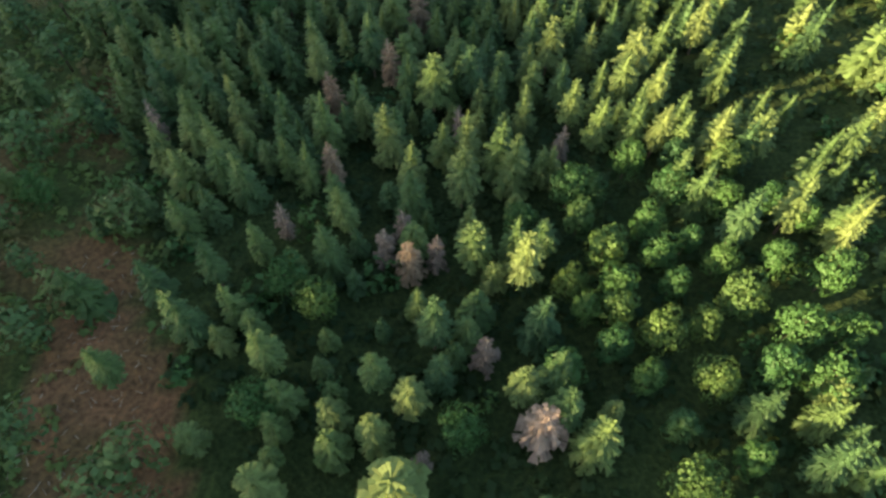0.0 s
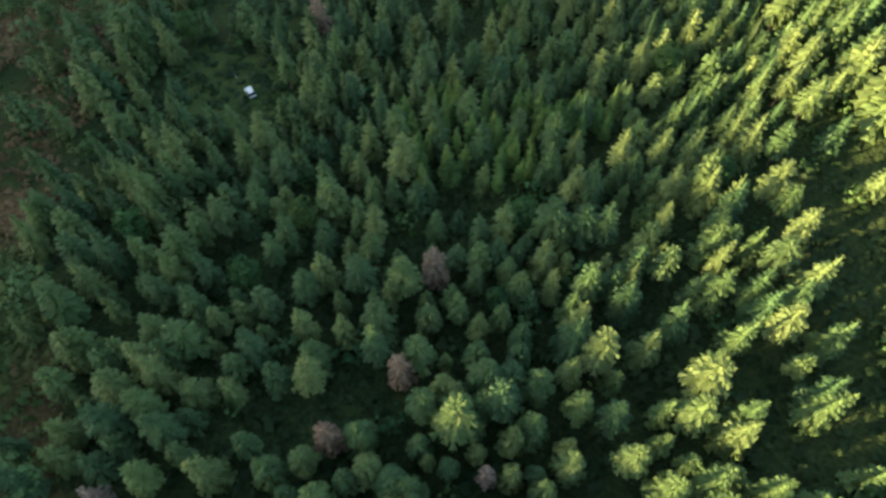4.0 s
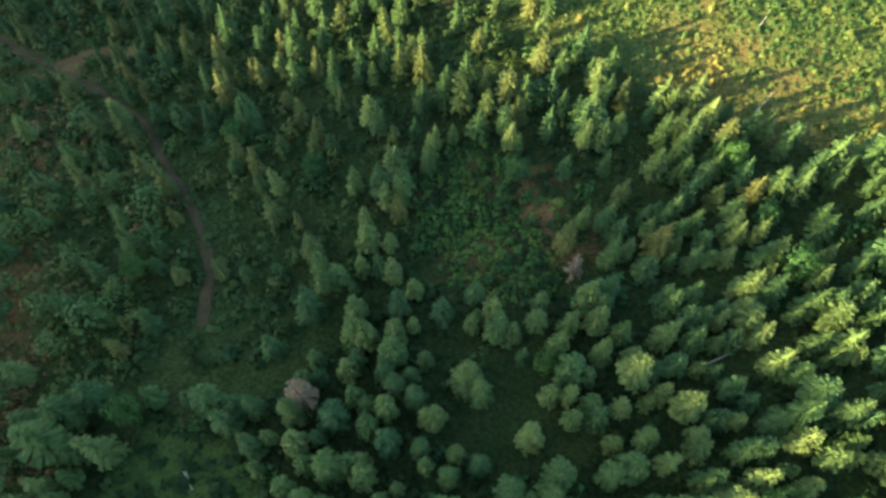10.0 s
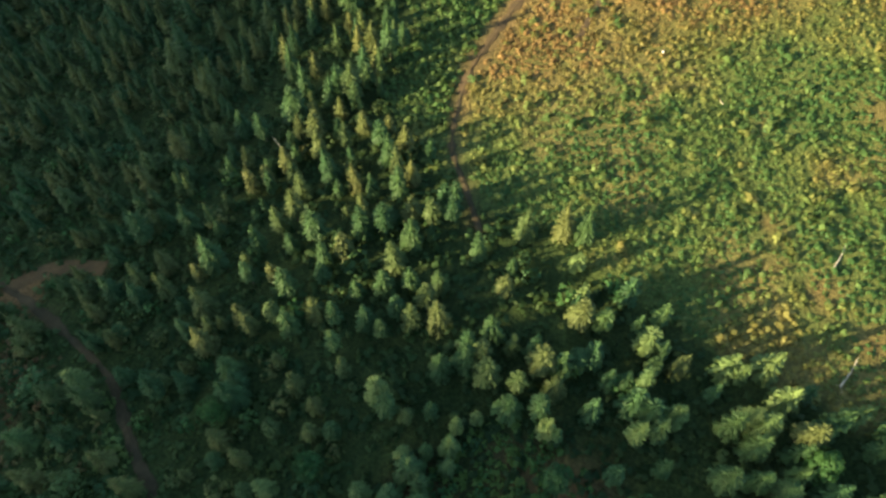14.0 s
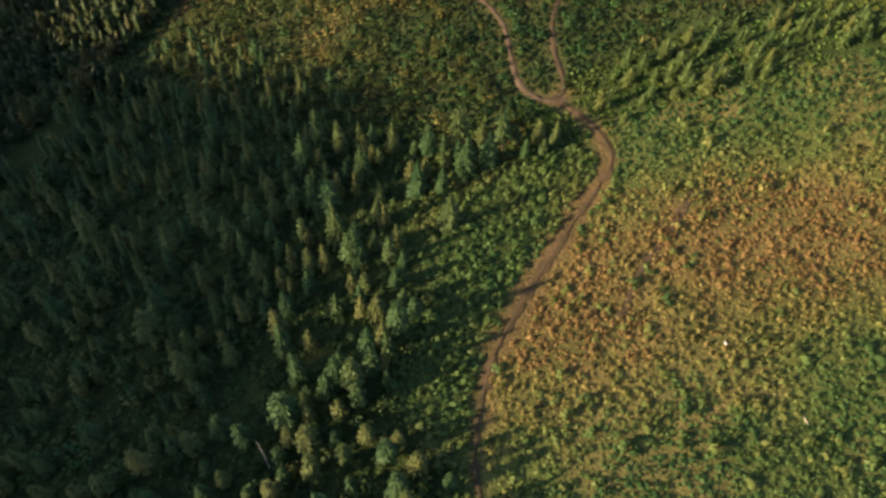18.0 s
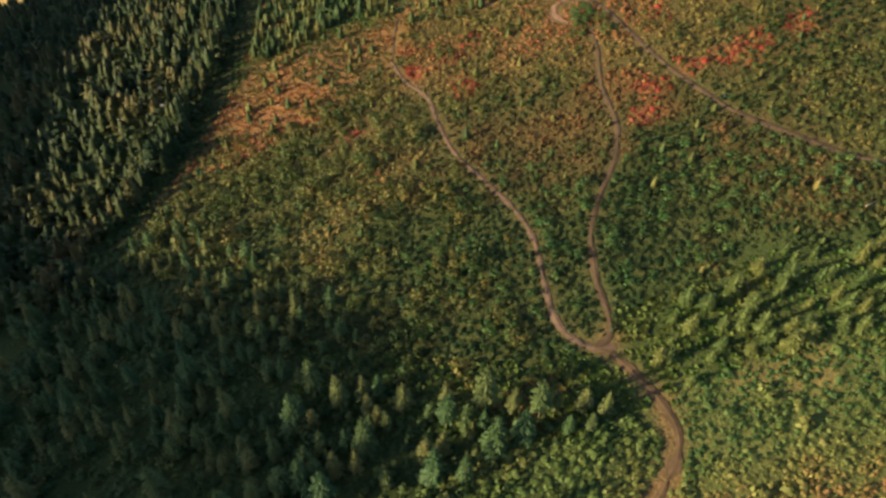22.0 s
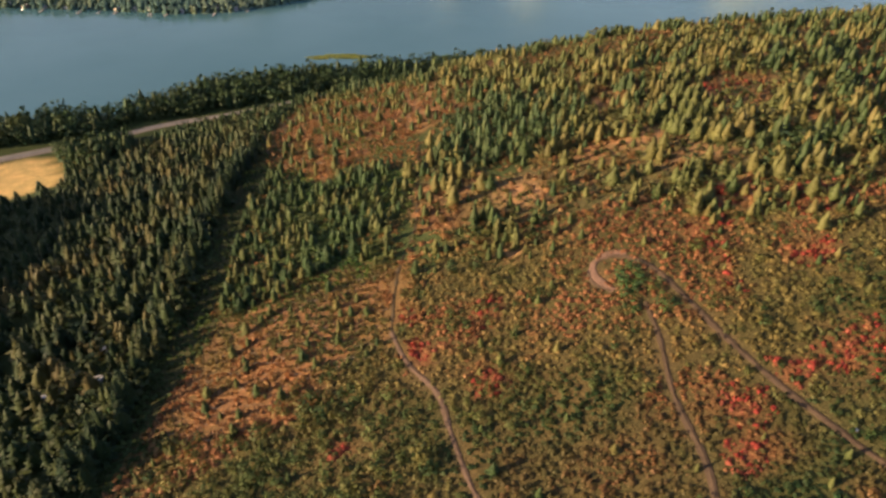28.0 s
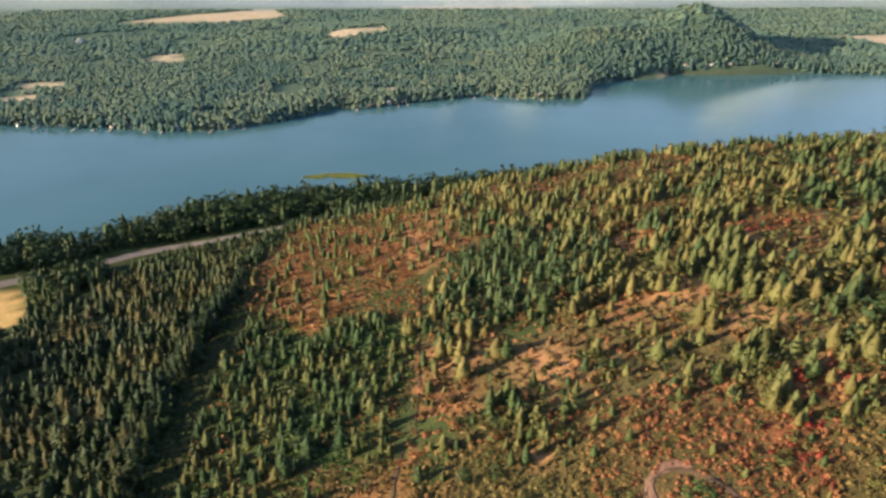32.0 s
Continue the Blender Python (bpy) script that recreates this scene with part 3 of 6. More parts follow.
    put(np.clip(1.6 - from_line(EDGE_PATH[4:-2], x2, y2) / 3.2, 0, 1) * (0.4 + 0.6 * n1[..., 0]), (0.125, 0.080, 0.042))
    put(blobs(TAN, x2, y2), (0.36, 0.20, 0.10))
    put(blobs(RED, x2, y2) * 0.5, (0.26, 0.075, 0.045))
    put(np.clip(1.5 - near_track(x, y) / 1.8, 0, 1) * 0.4 * (y > 280), (0.12, 0.085, 0.048))
    put(inside(HAY_FIELD, x, y) * 1.0, (0.46, 0.33, 0.14))
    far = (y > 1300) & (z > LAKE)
    # far ground shares the hazed tone of the woods on it
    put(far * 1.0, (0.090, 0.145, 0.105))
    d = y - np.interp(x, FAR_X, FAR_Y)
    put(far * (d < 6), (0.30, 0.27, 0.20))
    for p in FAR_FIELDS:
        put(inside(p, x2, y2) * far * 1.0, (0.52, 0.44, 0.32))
    # the last hills fade to pale blue, haze painted into the ground
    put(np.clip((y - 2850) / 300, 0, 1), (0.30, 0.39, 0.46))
    put((z < LAKE) * 1.0, (0.05, 0.06, 0.04))
    return c


gx, gy = spaced(-190, 210, 3.0, -4800, 4800, 1.09), spaced(-60, 720, 3.0, -2400, 4900, 1.045)
GX, GY = np.meshgrid(gx, gy)
GZ = height(GX, GY)
rough = (vnoise(GX, GY, 5, 31) - 0.5) * 0.7 + (vnoise(GX, GY, 40, 33) - 0.5) * 2.0
land = np.clip((GZ - LAKE - 2) / 12, 0, 1) * np.clip((near_track(GX, GY) - 5) / 8, 0, 1)
nx, ny = len(gx), len(gy)
ids = np.arange(nx * ny).reshape(ny, nx)
gf = np.stack([ids[:-1, :-1], ids[:-1, 1:], ids[1:, 1:], ids[1:, :-1]], -1).reshape(-1, 4)
GROUND_Z = GZ + rough * land
gv = np.stack([GX, GY, GROUND_Z], -1).reshape(-1, 3)
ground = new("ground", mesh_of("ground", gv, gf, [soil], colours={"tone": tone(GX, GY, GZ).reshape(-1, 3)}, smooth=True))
tagged(ground, "rolling hillside of brown soil, moss and dry grass sloping to a lake, far hills tinted for haze", "ground", kind="structure")


def on_ground(x, y):
    """The height of the ground sheet itself."""
    x, y = np.asarray(x, float), np.asarray(y, float)
    i, j = np.clip(np.searchsorted(gx, x) - 1, 0, nx - 2), np.clip(np.searchsorted(gy, y) - 1, 0, ny - 2)
    u, v = (x - gx[i]) / (gx[i + 1] - gx[i]), (y - gy[j]) / (gy[j + 1] - gy[j])
    return (GROUND_Z[j, i] * (1 - u) + GROUND_Z[j, i + 1] * u) * (1 - v) + (GROUND_Z[j + 1, i] * (1 - u) + GROUND_Z[j + 1, i + 1] * u) * v


lake_v = [(-4800, 700, LAKE), (4800, 900, LAKE), (4800, 2600, LAKE), (-4800, 2200, LAKE)]
lake = new("water", mesh_of("water", lake_v, [(0, 1, 2, 3)], [water]))
tagged(lake, "calm blue-grey lake with faint wind streaks", "lake", kind="structure")


def rounded(line, step=1.5):
    """A smooth curve through the points, in even steps."""
    p = np.array([line[0]] + list(line) + [line[-1]], float)
    out = []
    for a, b, c, d in zip(p, p[1:], p[2:], p[3:]):
        n = max(2, int(np.hypot(*(c - b)) / step))
        t = np.linspace(0, 1, n, endpoint=False)[:, None]
        out.append(0.5 * (2 * b + (c - a) * t + (2 * a - 5 * b + 4 * c - d) * t ** 2 + (3 * b - a - 3 * c + d) * t ** 3))
    return np.concatenate(out + [p[-1:]])


def ribbon(name, line, width, mat, label, lift=0.06, ruts=0.0, ragged=0.25, category="track", step=1.5):
    p = rounded(line, step)
    d = np.gradient(p, axis=0)
    nrm = np.stack([-d[:, 1], d[:, 0]], -1) / np.hypot(d[:, 0], d[:, 1])[:, None]
    across = np.array([-0.5, -0.4, -0.27, -0.14, 0.0, 0.14, 0.27, 0.4, 0.5])
    dip = np.array([-0.35, 0.0, -ruts, 0.0, ruts * 0.6, 0.0, -ruts, 0.0, -0.35])
    edge = 1 + ragged * (vnoise(p[:, 0], p[:, 1], 4.0, 77) - 0.5)[:, None] + ragged * 0.8 * (vnoise(p[:, 0], p[:, 1], 1.7, 78) - 0.5)[:, None]
    q = p[:, None] + nrm[:, None] * (across[None] * width * edge)[..., None]
    z = on_ground(q[..., 0], q[..., 1]) + lift + dip[None]
    v = np.concatenate([q, z[..., None]], -1).reshape(-1, 3)
    k = len(across)
    ids = np.arange(len(p) * k).reshape(len(p), k)
    f = np.stack([ids[:-1, :-1], ids[1:, :-1], ids[1:, 1:], ids[:-1, 1:]], -1).reshape(-1, 4)
    ob = new(name, mesh_of(name, v, f, [mat], smooth=True))
    return tagged(ob, label, category, kind="structure")


ribbon("road_camp", CAMP_ROAD, 2.6, camp_dirt, "narrow brown dirt road through the trees, darkened for shade", 0.16, 0.10, 0.9)
ribbon("road_spur", CAMP_SPUR, 4.8, spur_dirt, "short orange-brown dirt turnout beside the forest road", 0.14, 0.05)
ribbon("path_overgrown", EDGE_PATH[:5], 1.5, camp_dirt, "half overgrown end of the meadow track", 0.10, 0.08, 1.4)
ribbon("path_meadow", EDGE_PATH[4:], 2.4, orange_dirt, "rutted orange-brown dirt track along the shrub meadow", 0.13, 0.12, 1.5)
ribbon("path_hairpin_west", HAIRPIN_WEST[:13], 1.8, dirt, "winding pale dirt track on the cleared slope", 0.16, 0.10, 0.7)
ribbon("path_upper", HAIRPIN_WEST[12:17], 1.2, camp_dirt, "faint narrow dirt track up the slope", 0.14, 0.10, 1.2)
ribbon("path_hairpin_east", HAIRPIN_EAST, 1.9, dark_dirt, "two-rut dirt track curving up the cleared slope", 0.17, 0.12, 0.8)
ribbon("path_ridge", RIDGE_TRACK, 2.1, dark_dirt, "brown dirt track ending in a turning loop", 0.16, 0.10, 0.8)
TURNING = [(43, 616.5), (37, 617.5), (32, 615), (30, 609), (32, 603), (35, 598)]
ribbon("path_turning", TURNING, 3.4, pale_dirt, "bare pinkish earth where the dirt track turns round", 0.19, 0.05, 0.9)
ribbon("path_faint", FIELD_TRACK, 2.2, dark_dirt, "faint dark wheel track across the shrub meadow", 0.12, 0.06, 0.8)
ribbon("shoulder_highway", HIGHWAY, 13, gravel, "gravel shoulders along the lakeside highway", 0.25, 0.0, 0.1, "road", 6)
ribbon("road_highway", HIGHWAY, 9.5, asphalt, "worn grey asphalt highway beside the lake", 0.45, 0.0, 0.0, "road", 6)

# ---------------------------------------------------------------- tree shapes
rng = np.random.default_rng(7)


def cone_tube(r0, r1, h, sides, lean=0.0, rings=3):
    v, f = [], []
    for i in range(rings + 1):
        t = i / rings
        r = r0 + (r1 - r0) * t
        for k in range(sides):
            a = 2 * math.pi * k / sides
            v.append((r * math.cos(a) + lean * t * t, r * math.sin(a), h * t - 0.4 * (i == 0)))
    for i in range(rings):
        for k in range(sides):
            a, b = i * sides + k, i * sides + (k + 1) % sides
            f += [(a, b, b + sides), (a, b + sides, a + sides)]
    return np.array(v), np.array(f)


def frond(z, ang, length, rise, droop, width, sprigs, r):
    """One bough: a spine with pointed sprigs on both sides."""
    v, f = [], []
    out, side = np.array((math.cos(ang), math.sin(ang), 0)), np.array((-math.sin(ang), math.cos(ang), 0))

    def at(t):
        return out * (length * t) + np.array((0, 0, z + rise * length * t - droop * length * t * t))
    if sprigs == 0:
        w = width * 0.5
        p = [at(0.05), at(0.55) + side * w + (0, 0, -0.12 * length), at(1.0), at(0.5) - side * w + (0, 0, -0.12 * length)]
        return p, [(0, 1, 2), (0, 2, 3)]
    for i in range(sprigs):
        t0, t1 = i / sprigs * 0.9, (i + 1.25) / sprigs * 0.9
        w = width * (0.55 + 0.45 * math.sin(math.pi * min(1, (i + 0.8) / sprigs))) * r.uniform(0.75, 1.2)
        for s in (-1, 1):
            b = len(v)
            tip = at(min(1.0, t1 + 0.12)) + side * (s * w) + np.array((0, 0, -0.10 * length * r.uniform(0.5, 1.6)))
            v += [at(t0), at(min(1.0, t1)), tip]
            f.append((b, b + 1, b + 2) if s > 0 else (b, b + 2, b + 1))
    b = len(v)
    v += [at(0.78) + side * 0.10 * width, at(0.78) - side * 0.10 * width, at(1.08)]
    f.append((b, b + 1, b + 2))
    return v, f


def conifer_crown(seed, h, R, whorls, boughs, sprigs, base=0.12, core=0.5, power=0.8, gap=0.0, rings=5):
    r = np.random.default_rng(seed)
    v, f = [], []

    def width_at(t):
        return R * max(0.05, (1 - t) ** power) * (0.80 + 0.20 * min(1.0, t * 5))
    if core:
        sides = 7 if rings > 3 else 6
        b = len(v)
        for i in range(rings + 1):
            t = i / rings
            for k in range(sides):
                a = 2 * math.pi * (k + 0.5 * (i % 2)) / sides
                q = width_at(t) * core * r.uniform(0.7, 1.25) * (t < 1)
                v.append((q * math.cos(a), q * math.sin(a), h * (base + (0.97 - base) * t) + 0.02 * h * r.uniform(-1, 1)))
        for i in range(rings):
            for k in range(sides):
                a0, a1 = b + i * sides + k, b + i * sides + (k + 1) % sides
                f += [(a0, a1, a1 + sides), (a0, a1 + sides, a0 + sides)]
    for i in range(whorls):
        t = (i + r.uniform(-0.25, 0.25)) / whorls
        t = max(0.0, t)
        n = max(4, int(round(boughs * (1 - 0.45 * t))))
        a0 = r.uniform(0, 6.28)
        for k in range(n):
            if r.random() < gap:
                continue
            L = width_at(t) * r.uniform(0.66, 1.32)
            tt = t + r.uniform(-0.5, 0.5) / whorls
            rise = -0.10 + 0.75 * max(0, t) ** 1.5
            pv, pf = frond(h * (base + (0.98 - base) * min(1, max(0, tt))), a0 + 6.283 * (k + r.uniform(-0.3, 0.3)) / n, L, rise, 0.28 - 0.2 * t, L * (0.27 if sprigs > 1 else 0.3 if sprigs else 0.36) + 0.10, sprigs, r)
            b = len(v)
            v += [tuple(p) for p in pv]
            f += [tuple(q + b for q in fc) for fc in pf]
    b = len(v)
    v += [(0.16, 0, h * 0.93), (-0.10, 0.14, h * 0.93), (-0.10, -0.14, h * 0.93), (0, 0, h)]
    f += [(b, b + 1, b + 3), (b + 1, b + 2, b + 3), (b + 2, b, b + 3)]
    return np.array(v, float), np.array(f, int)


def leaf_crown(seed, h, R, clumps, per, size, low=0.28):
    """A broad crown: lumps of leaf sprays round several limbs' ends, with gaps between them."""
    r = np.random.default_rng(seed)
    v, f = [], []
    for c in range(clumps):
        t = (c + 0.5) / clumps
        a = c * 2.4 + r.uniform(-0.4, 0.4)
        zz = low + (0.93 - low) * t
        rad = R * math.sqrt(max(0.05, 1 - ((zz - 0.55) / 0.5) ** 2)) * r.uniform(0.35, 0.75) * (1 if t < 0.95 else 0.1)
        cen = np.array((rad * math.cos(a), rad * math.sin(a), zz * h))
        cr = R * r.uniform(0.38, 0.58)
        for _ in range(per):
            d = r.normal(size=3)
            d[2] = abs(d[2]) * 0.9 - 0.25
            d /= np.linalg.norm(d)
            p = cen + d * cr * r.uniform(0.7, 1.08) * np.array((1, 1, 0.8))
            up = np.cross(d, r.normal(size=3))
            up /= np.linalg.norm(up)
            sd = np.cross(d, up) + d * r.uniform(-0.5, 0.5)
            s = size * r.uniform(0.6, 1.3)
            b = len(v)
            v += [p - up * s, p + sd * s * 0.7 + d * 0.25 * s, p + up * s, p - sd * s * 0.7 + d * 0.25 * s]
            f += [(b, b + 1, b + 2), (b, b + 2, b + 3)]
    return np.array(v, float), np.array(f, int)


def limbs(seed, h, R, n, r0):
    r = np.random.default_rng(seed)
    v, f = cone_tube(r0, r0 * 0.25, h * 0.8, 7, 0.3)
    v, f = list(map(tuple, v)), list(map(tuple, f))
    for k in range(n):
        z0, a = h * r.uniform(0.28, 0.65), k * 2.4 + r.uniform(-0.3, 0.3)
        tip = np.array((R * 0.7 * math.cos(a), R * 0.7 * math.sin(a), z0 + h * r.uniform(0.12, 0.25)))
        start = np.array((0.05, 0, z0))
        w = r0 * 0.35
        b = len(v)
        for q in ((w, 0, 0), (-w * 0.5, w * 0.8, 0), (-w * 0.5, -w * 0.8, 0)):
            v.append(tuple(start + q))
        v.append(tuple(tip))
        f += [(b, b + 1, b + 3), (b + 1, b + 2, b + 3), (b + 2, b, b + 3)]
    return np.array(v), np.array(f)


def joined(*pieces, middle=None):
    """Pieces (verts, faces, material index) in one template."""
    v, f, ix, nm, b = [], [], [], [], 0
    for pv, pf, m in pieces:
        pv, pf, pn = rounded_off(pv, pf, 0.4 if m == 0 else 0.0, middle, 0.72 if middle is None else 0.4)
        nm.append(pn)
        v.append(pv)
        f.append(pf + b)
        ix.append(np.full(len(pf), m))
        b += len(pv)
    return np.concatenate(v), np.concatenate(f), np.concatenate(ix), np.concatenate(nm)


def tree_thing(name, crown, trunk, crown_mat, trunk_mat, label, category, group, middle=None):
    e = tagged(new(name), label, category, group)
    e.empty_display_size = 0.5
    for n, (v, f), m in (("trunk", trunk, trunk_mat), ("crown", crown, crown_mat)):
        nm = None
        if n == "crown":
            v, f, nm = rounded_off(v, f, 0.4, middle)
        ob = new(n, mesh_of(n, v, f, [m], normals=nm))
        ob.parent = e
    return e


H0 = 16.0
NEAR = [conifer_crown(s, H0, R, 16, 10, 3, base, 0.36, p, gap) for s, R, base, p, gap in
        ((1, 2.8, .08, .74, .05), (2, 2.5, .14, .68, .08), (3, 3.1, .06, .82, .05), (4, 2.4, .30, .60, .12), (5, 2.8, .34, .52, .10), (6, 2.7, .10, .78, .06))]
TRUNK = cone_tube(0.24, 0.03, H0 * 0.97, 7)
STAND = []
for s, R, base, p in ((21, 2.7, .08, .72), (22, 2.4, .12, .64), (23, 3.0, .06, .78), (24, 2.6, .20, .56), (25, 2.8, .28, .5)):
    STAND.append(joined((*conifer_crown(s, H0, R, 13, 11, 1, base, 0.5, p, 0.05), 0), (*cone_tube(0.22, 0.04, H0 * 0.9, 4, 0, 1), 1)))
SPARE = []
for s, R, base, p in ((31, 3.5, .05, .50), (32, 3.1, .08, .42), (33, 3.9, .06, .46), (34, 3.2, .14, .38), (35, 4.1, .05, .58)):
    SPARE.append(joined((*conifer_crown(s, H0, R, 7, 8, 0, base, 0.6, p, 0.04, 3), 0), (*cone_tube(0.22, 0.08, H0 * 0.4, 3, 0, 1), 1)))
BROAD = [leaf_crown(41 + k, 11.0, R, 17, 90, 0.29) for k, R in enumerate((3.4, 2.9, 3.8))]
BROAD_FAR = [joined((*leaf_crown(51 + k, 11.0, R, 11, 24, 0.46), 0), (*cone_tube(0.2, 0.06, 8, 4, 0, 1), 1), middle=(0, 0, 5)) for k, R in enumerate((3.4, 2.9, 3.7))]

FUZZY = [joined((*conifer_crown(161 + k, H0, R, 7, 7, 0, base, 0.62, p, 0.10, 4), 0), (*cone_tube(0.25, 0.08, H0 * 0.6, 3, 0, 1), 1)) for k, (R, base, p) in
         enumerate(((4.3, .06, .72), (5.0, .04, .80), (4.0, .10, .62), (5.3, .06, .86), (4.6, .10, .58)))]
FUZZY.append(joined((*leaf_crown(171, H0, 3.6, 8, 8, 1.0, 0.14), 0), (*cone_tube(0.25, 0.08, H0 * 0.5, 3, 0, 1), 1), middle=(0, 0, 6)))
BUSH = [joined((*leaf_crown(151 + k, 11.0, R, 6, 10, 1.0, 0.15), 0), middle=(0, 0, 4)) for k, R in enumerate((4.4, 5.0, 4.0))]

# ---------------------------------------------------------------- single trees of the southern wood
STAND_A = [(-32, 62), (-40, 55), (-33, 45), (-51, 87), (-36, 80), (-34, 99), (-47, 94), (-24, 98), (-14, 99), (-21, 75), (-23, 66), (-17, 60), (-15, 57), (-17, 49), (-9, 74), (-5, 61), (-7, 90), (-2, 88), (6, 91), (10, 87), (15, 81), (4, 74), (9, 71), (13, 70), (3, 64), (18, 104), (22, 88), (23, 82), (16, 52), (11, 51), (4, 50), (12, 46), (14, 37), (-1, 36), (-1, 30), (-9, 30), (-4, 26), (-24, 32), (-14, 24), (-9, 21)]
STAND_A2 = [(11, 28), (15, 29), (16, 24), (20, 20), (41, 24), (49, 23), (48, 17), (38, 64), (41, 61), (53, 72), (48, 75), (41, 77), (34, 79), (28, 78), (41, 88), (37, 96), (53, 91), (29, 100), (45, 53), (54, 55), (61, 54), (61, 51), (57, 61), (62, 67), (70, 97), (57, 100), (67, 69), (-44, 29), (-35, 36)]
STAND_B = [(-26, 135), (-19, 127), (-34, 118), (-32, 123), (-58, 131), (-76, 120), (-61, 116), (-51, 110), (-50, 102), (-45, 107), (-52, 91), (-47, 89), (-43, 85), (-44, 78), (-24, 94), (-14, 104), (-16, 86), (3, 95), (-1, 107), (-10, 113), (18, 101), (21, 99), (34, 104), (36, 93), (34, 88), (39, 86), (51, 89), (33, 76), (37, 74), (41, 73), (47, 72), (51, 70), (43, 101), (51, 103), (57, 111), (42, 110), (42, 119), (32, 121), (44, 134), (49, 128), (57, 131), (12, 67), (-37, 69)]
STAND_C1 = [(-77, 173), (-68, 179), (-90, 182), (-70, 150), (-62, 146), (-57, 143), (-61, 157), (-47, 152), (-43, 143), (-36, 142), (-39, 169), (-33, 163), (-29, 162), (-28, 185), (-28, 176), (-31, 166), (-25, 206), (-41, 199), (-35, 207), (-32, 212), (-13, 188), (-4, 191), (-7, 174), (-2, 176), (2, 171), (-10, 161), (-7, 153), (-13, 149), (-4, 147), (8, 160), (18, 160), (11, 174), (7, 180), (27, 179), (29, 175), (22, 196), (26, 191), (34, 199), (41, 207), (56, 207)]
STAND_C2 = [(24, 209), (39, 169), (42, 177), (45, 168), (56, 186), (60, 182), (64, 164), (59, 156), (57, 151), (25, 153), (20, 151), (12, 151), (22, 143), (18, 146), (35, 146), (38, 142), (44, 141), (49, 137), (45, 131), (48, 127), (58, 128), (53, 145), (55, 142), (36, 125), (34, 127), (34, 116), (44, 117), (39, 111), (24, 131), (21, 134), (25, 135), (11, 128), (3, 124), (7, 125), (14, 118), (15, 112), (8, 116), (2, 114), (6, 110), (-18, 114)]
STAND_C3 = [(-17, 120), (-25, 122), (-16, 124), (-30, 127), (-39, 135), (-38, 130), (-20, 139), (-19, 147), (-16, 154), (-12, 140), (-2, 139), (-6, 135), (-5, 126), (4, 138), (4, 146), (1, 155), (-17, 133), (-38, 114), (-44, 114), (-50, 114), (-44, 125), (-55, 134), (-62, 133), (-64, 129), (-59, 123), (-71, 142), (-27, 111)]
STAND_D1 = [(-88, 194), (-83, 184), (-72, 188), (-66, 186), (-71, 163), (-63, 164), (-43, 187), (-36, 186), (-27, 238), (-16, 235), (9, 239), (17, 252), (24, 247), (29, 223), (27, 217), (45, 225), (43, 215), (63, 213), (53, 227), (16, 202), (10, 202), (7, 252), (24, 185), (15, 188), (11, 194), (49, 181), (55, 175), (-1, 189), (-19, 193), (-17, 190), (-33, 217), (-37, 243), (-45, 239), (-24, 257), (-19, 245)]
STAND_D2 = [(-11, 242), (-84, 209), (-81, 217), (-72, 217), (-99, 241), (-96, 250), (-79, 230), (-87, 262), (-68, 274), (-56, 264), (-57, 254), (-54, 261), (-44, 273), (-34, 268), (28, 257), (46, 250), (49, 236), (56, 240), (46, 244), (68, 243), (64, 233), (73, 237), (78, 235), (72, 225), (60, 225), (84, 232), (81, 225)]
STAND_E1 = [(-105, 276), (-100, 287), (-88, 286), (-81, 283), (-77, 292), (-73, 303), (-68, 294), (-55, 286), (-88, 318), (-80, 328), (-97, 338), (-59, 333), (-51, 321), (-46, 312), (-53, 340), (-49, 333), (-41, 344), (-31, 333), (-44, 331), (-36, 328), (-50, 301), (-47, 295), (-40, 297), (-38, 290), (-32, 313), (-28, 310), (-22, 317), (-21, 310), (-25, 298), (-18, 294), (-22, 288), (-24, 282), (-18, 273), (-28, 274), (-12, 273)]
STAND_E2 = [(-15, 278), (-12, 282), (-9, 300), (-13, 300), (-3, 289), (2, 279), (-6, 267), (-48, 276), (-63, 270), (-64, 279), (-65, 261), (-91, 242), (-71, 240), (-74, 223), (-42, 259), (-3, 259), (8, 261), (3, 266), (11, 257), (-12, 262), (-17, 231), (18, 222), (29, 241), (59, 247), (35, 260), (39, 238), (31, 233), (51, 231), (59, 232), (37, 220), (-45, 231)]
STAND_F1 = [(-124, 410), (-92, 394), (-81, 400), (-69, 391), (-59, 389), (-50, 382), (-46, 383), (-39, 384), (-92, 377), (-79, 360), (-79, 381), (-73, 369), (-67, 356), (-66, 369), (-56, 363), (-54, 369), (-49, 349), (-46, 342), (-40, 348), (-50, 338), (-24, 320), (-43, 325), (-39, 317), (-84, 301), (-47, 304), (-30, 304), (-18, 302), (-30, 298), (-65, 292), (-46, 282), (-53, 274), (-39, 276), (-1, 269), (-7, 263), (3, 258), (17, 271), (-54, 257), (-56, 249), (-23, 253), (42, 248), (55, 246), (62, 249), (17, 294), (21, 293), (8, 294), (-85, 258), (-93, 259)]
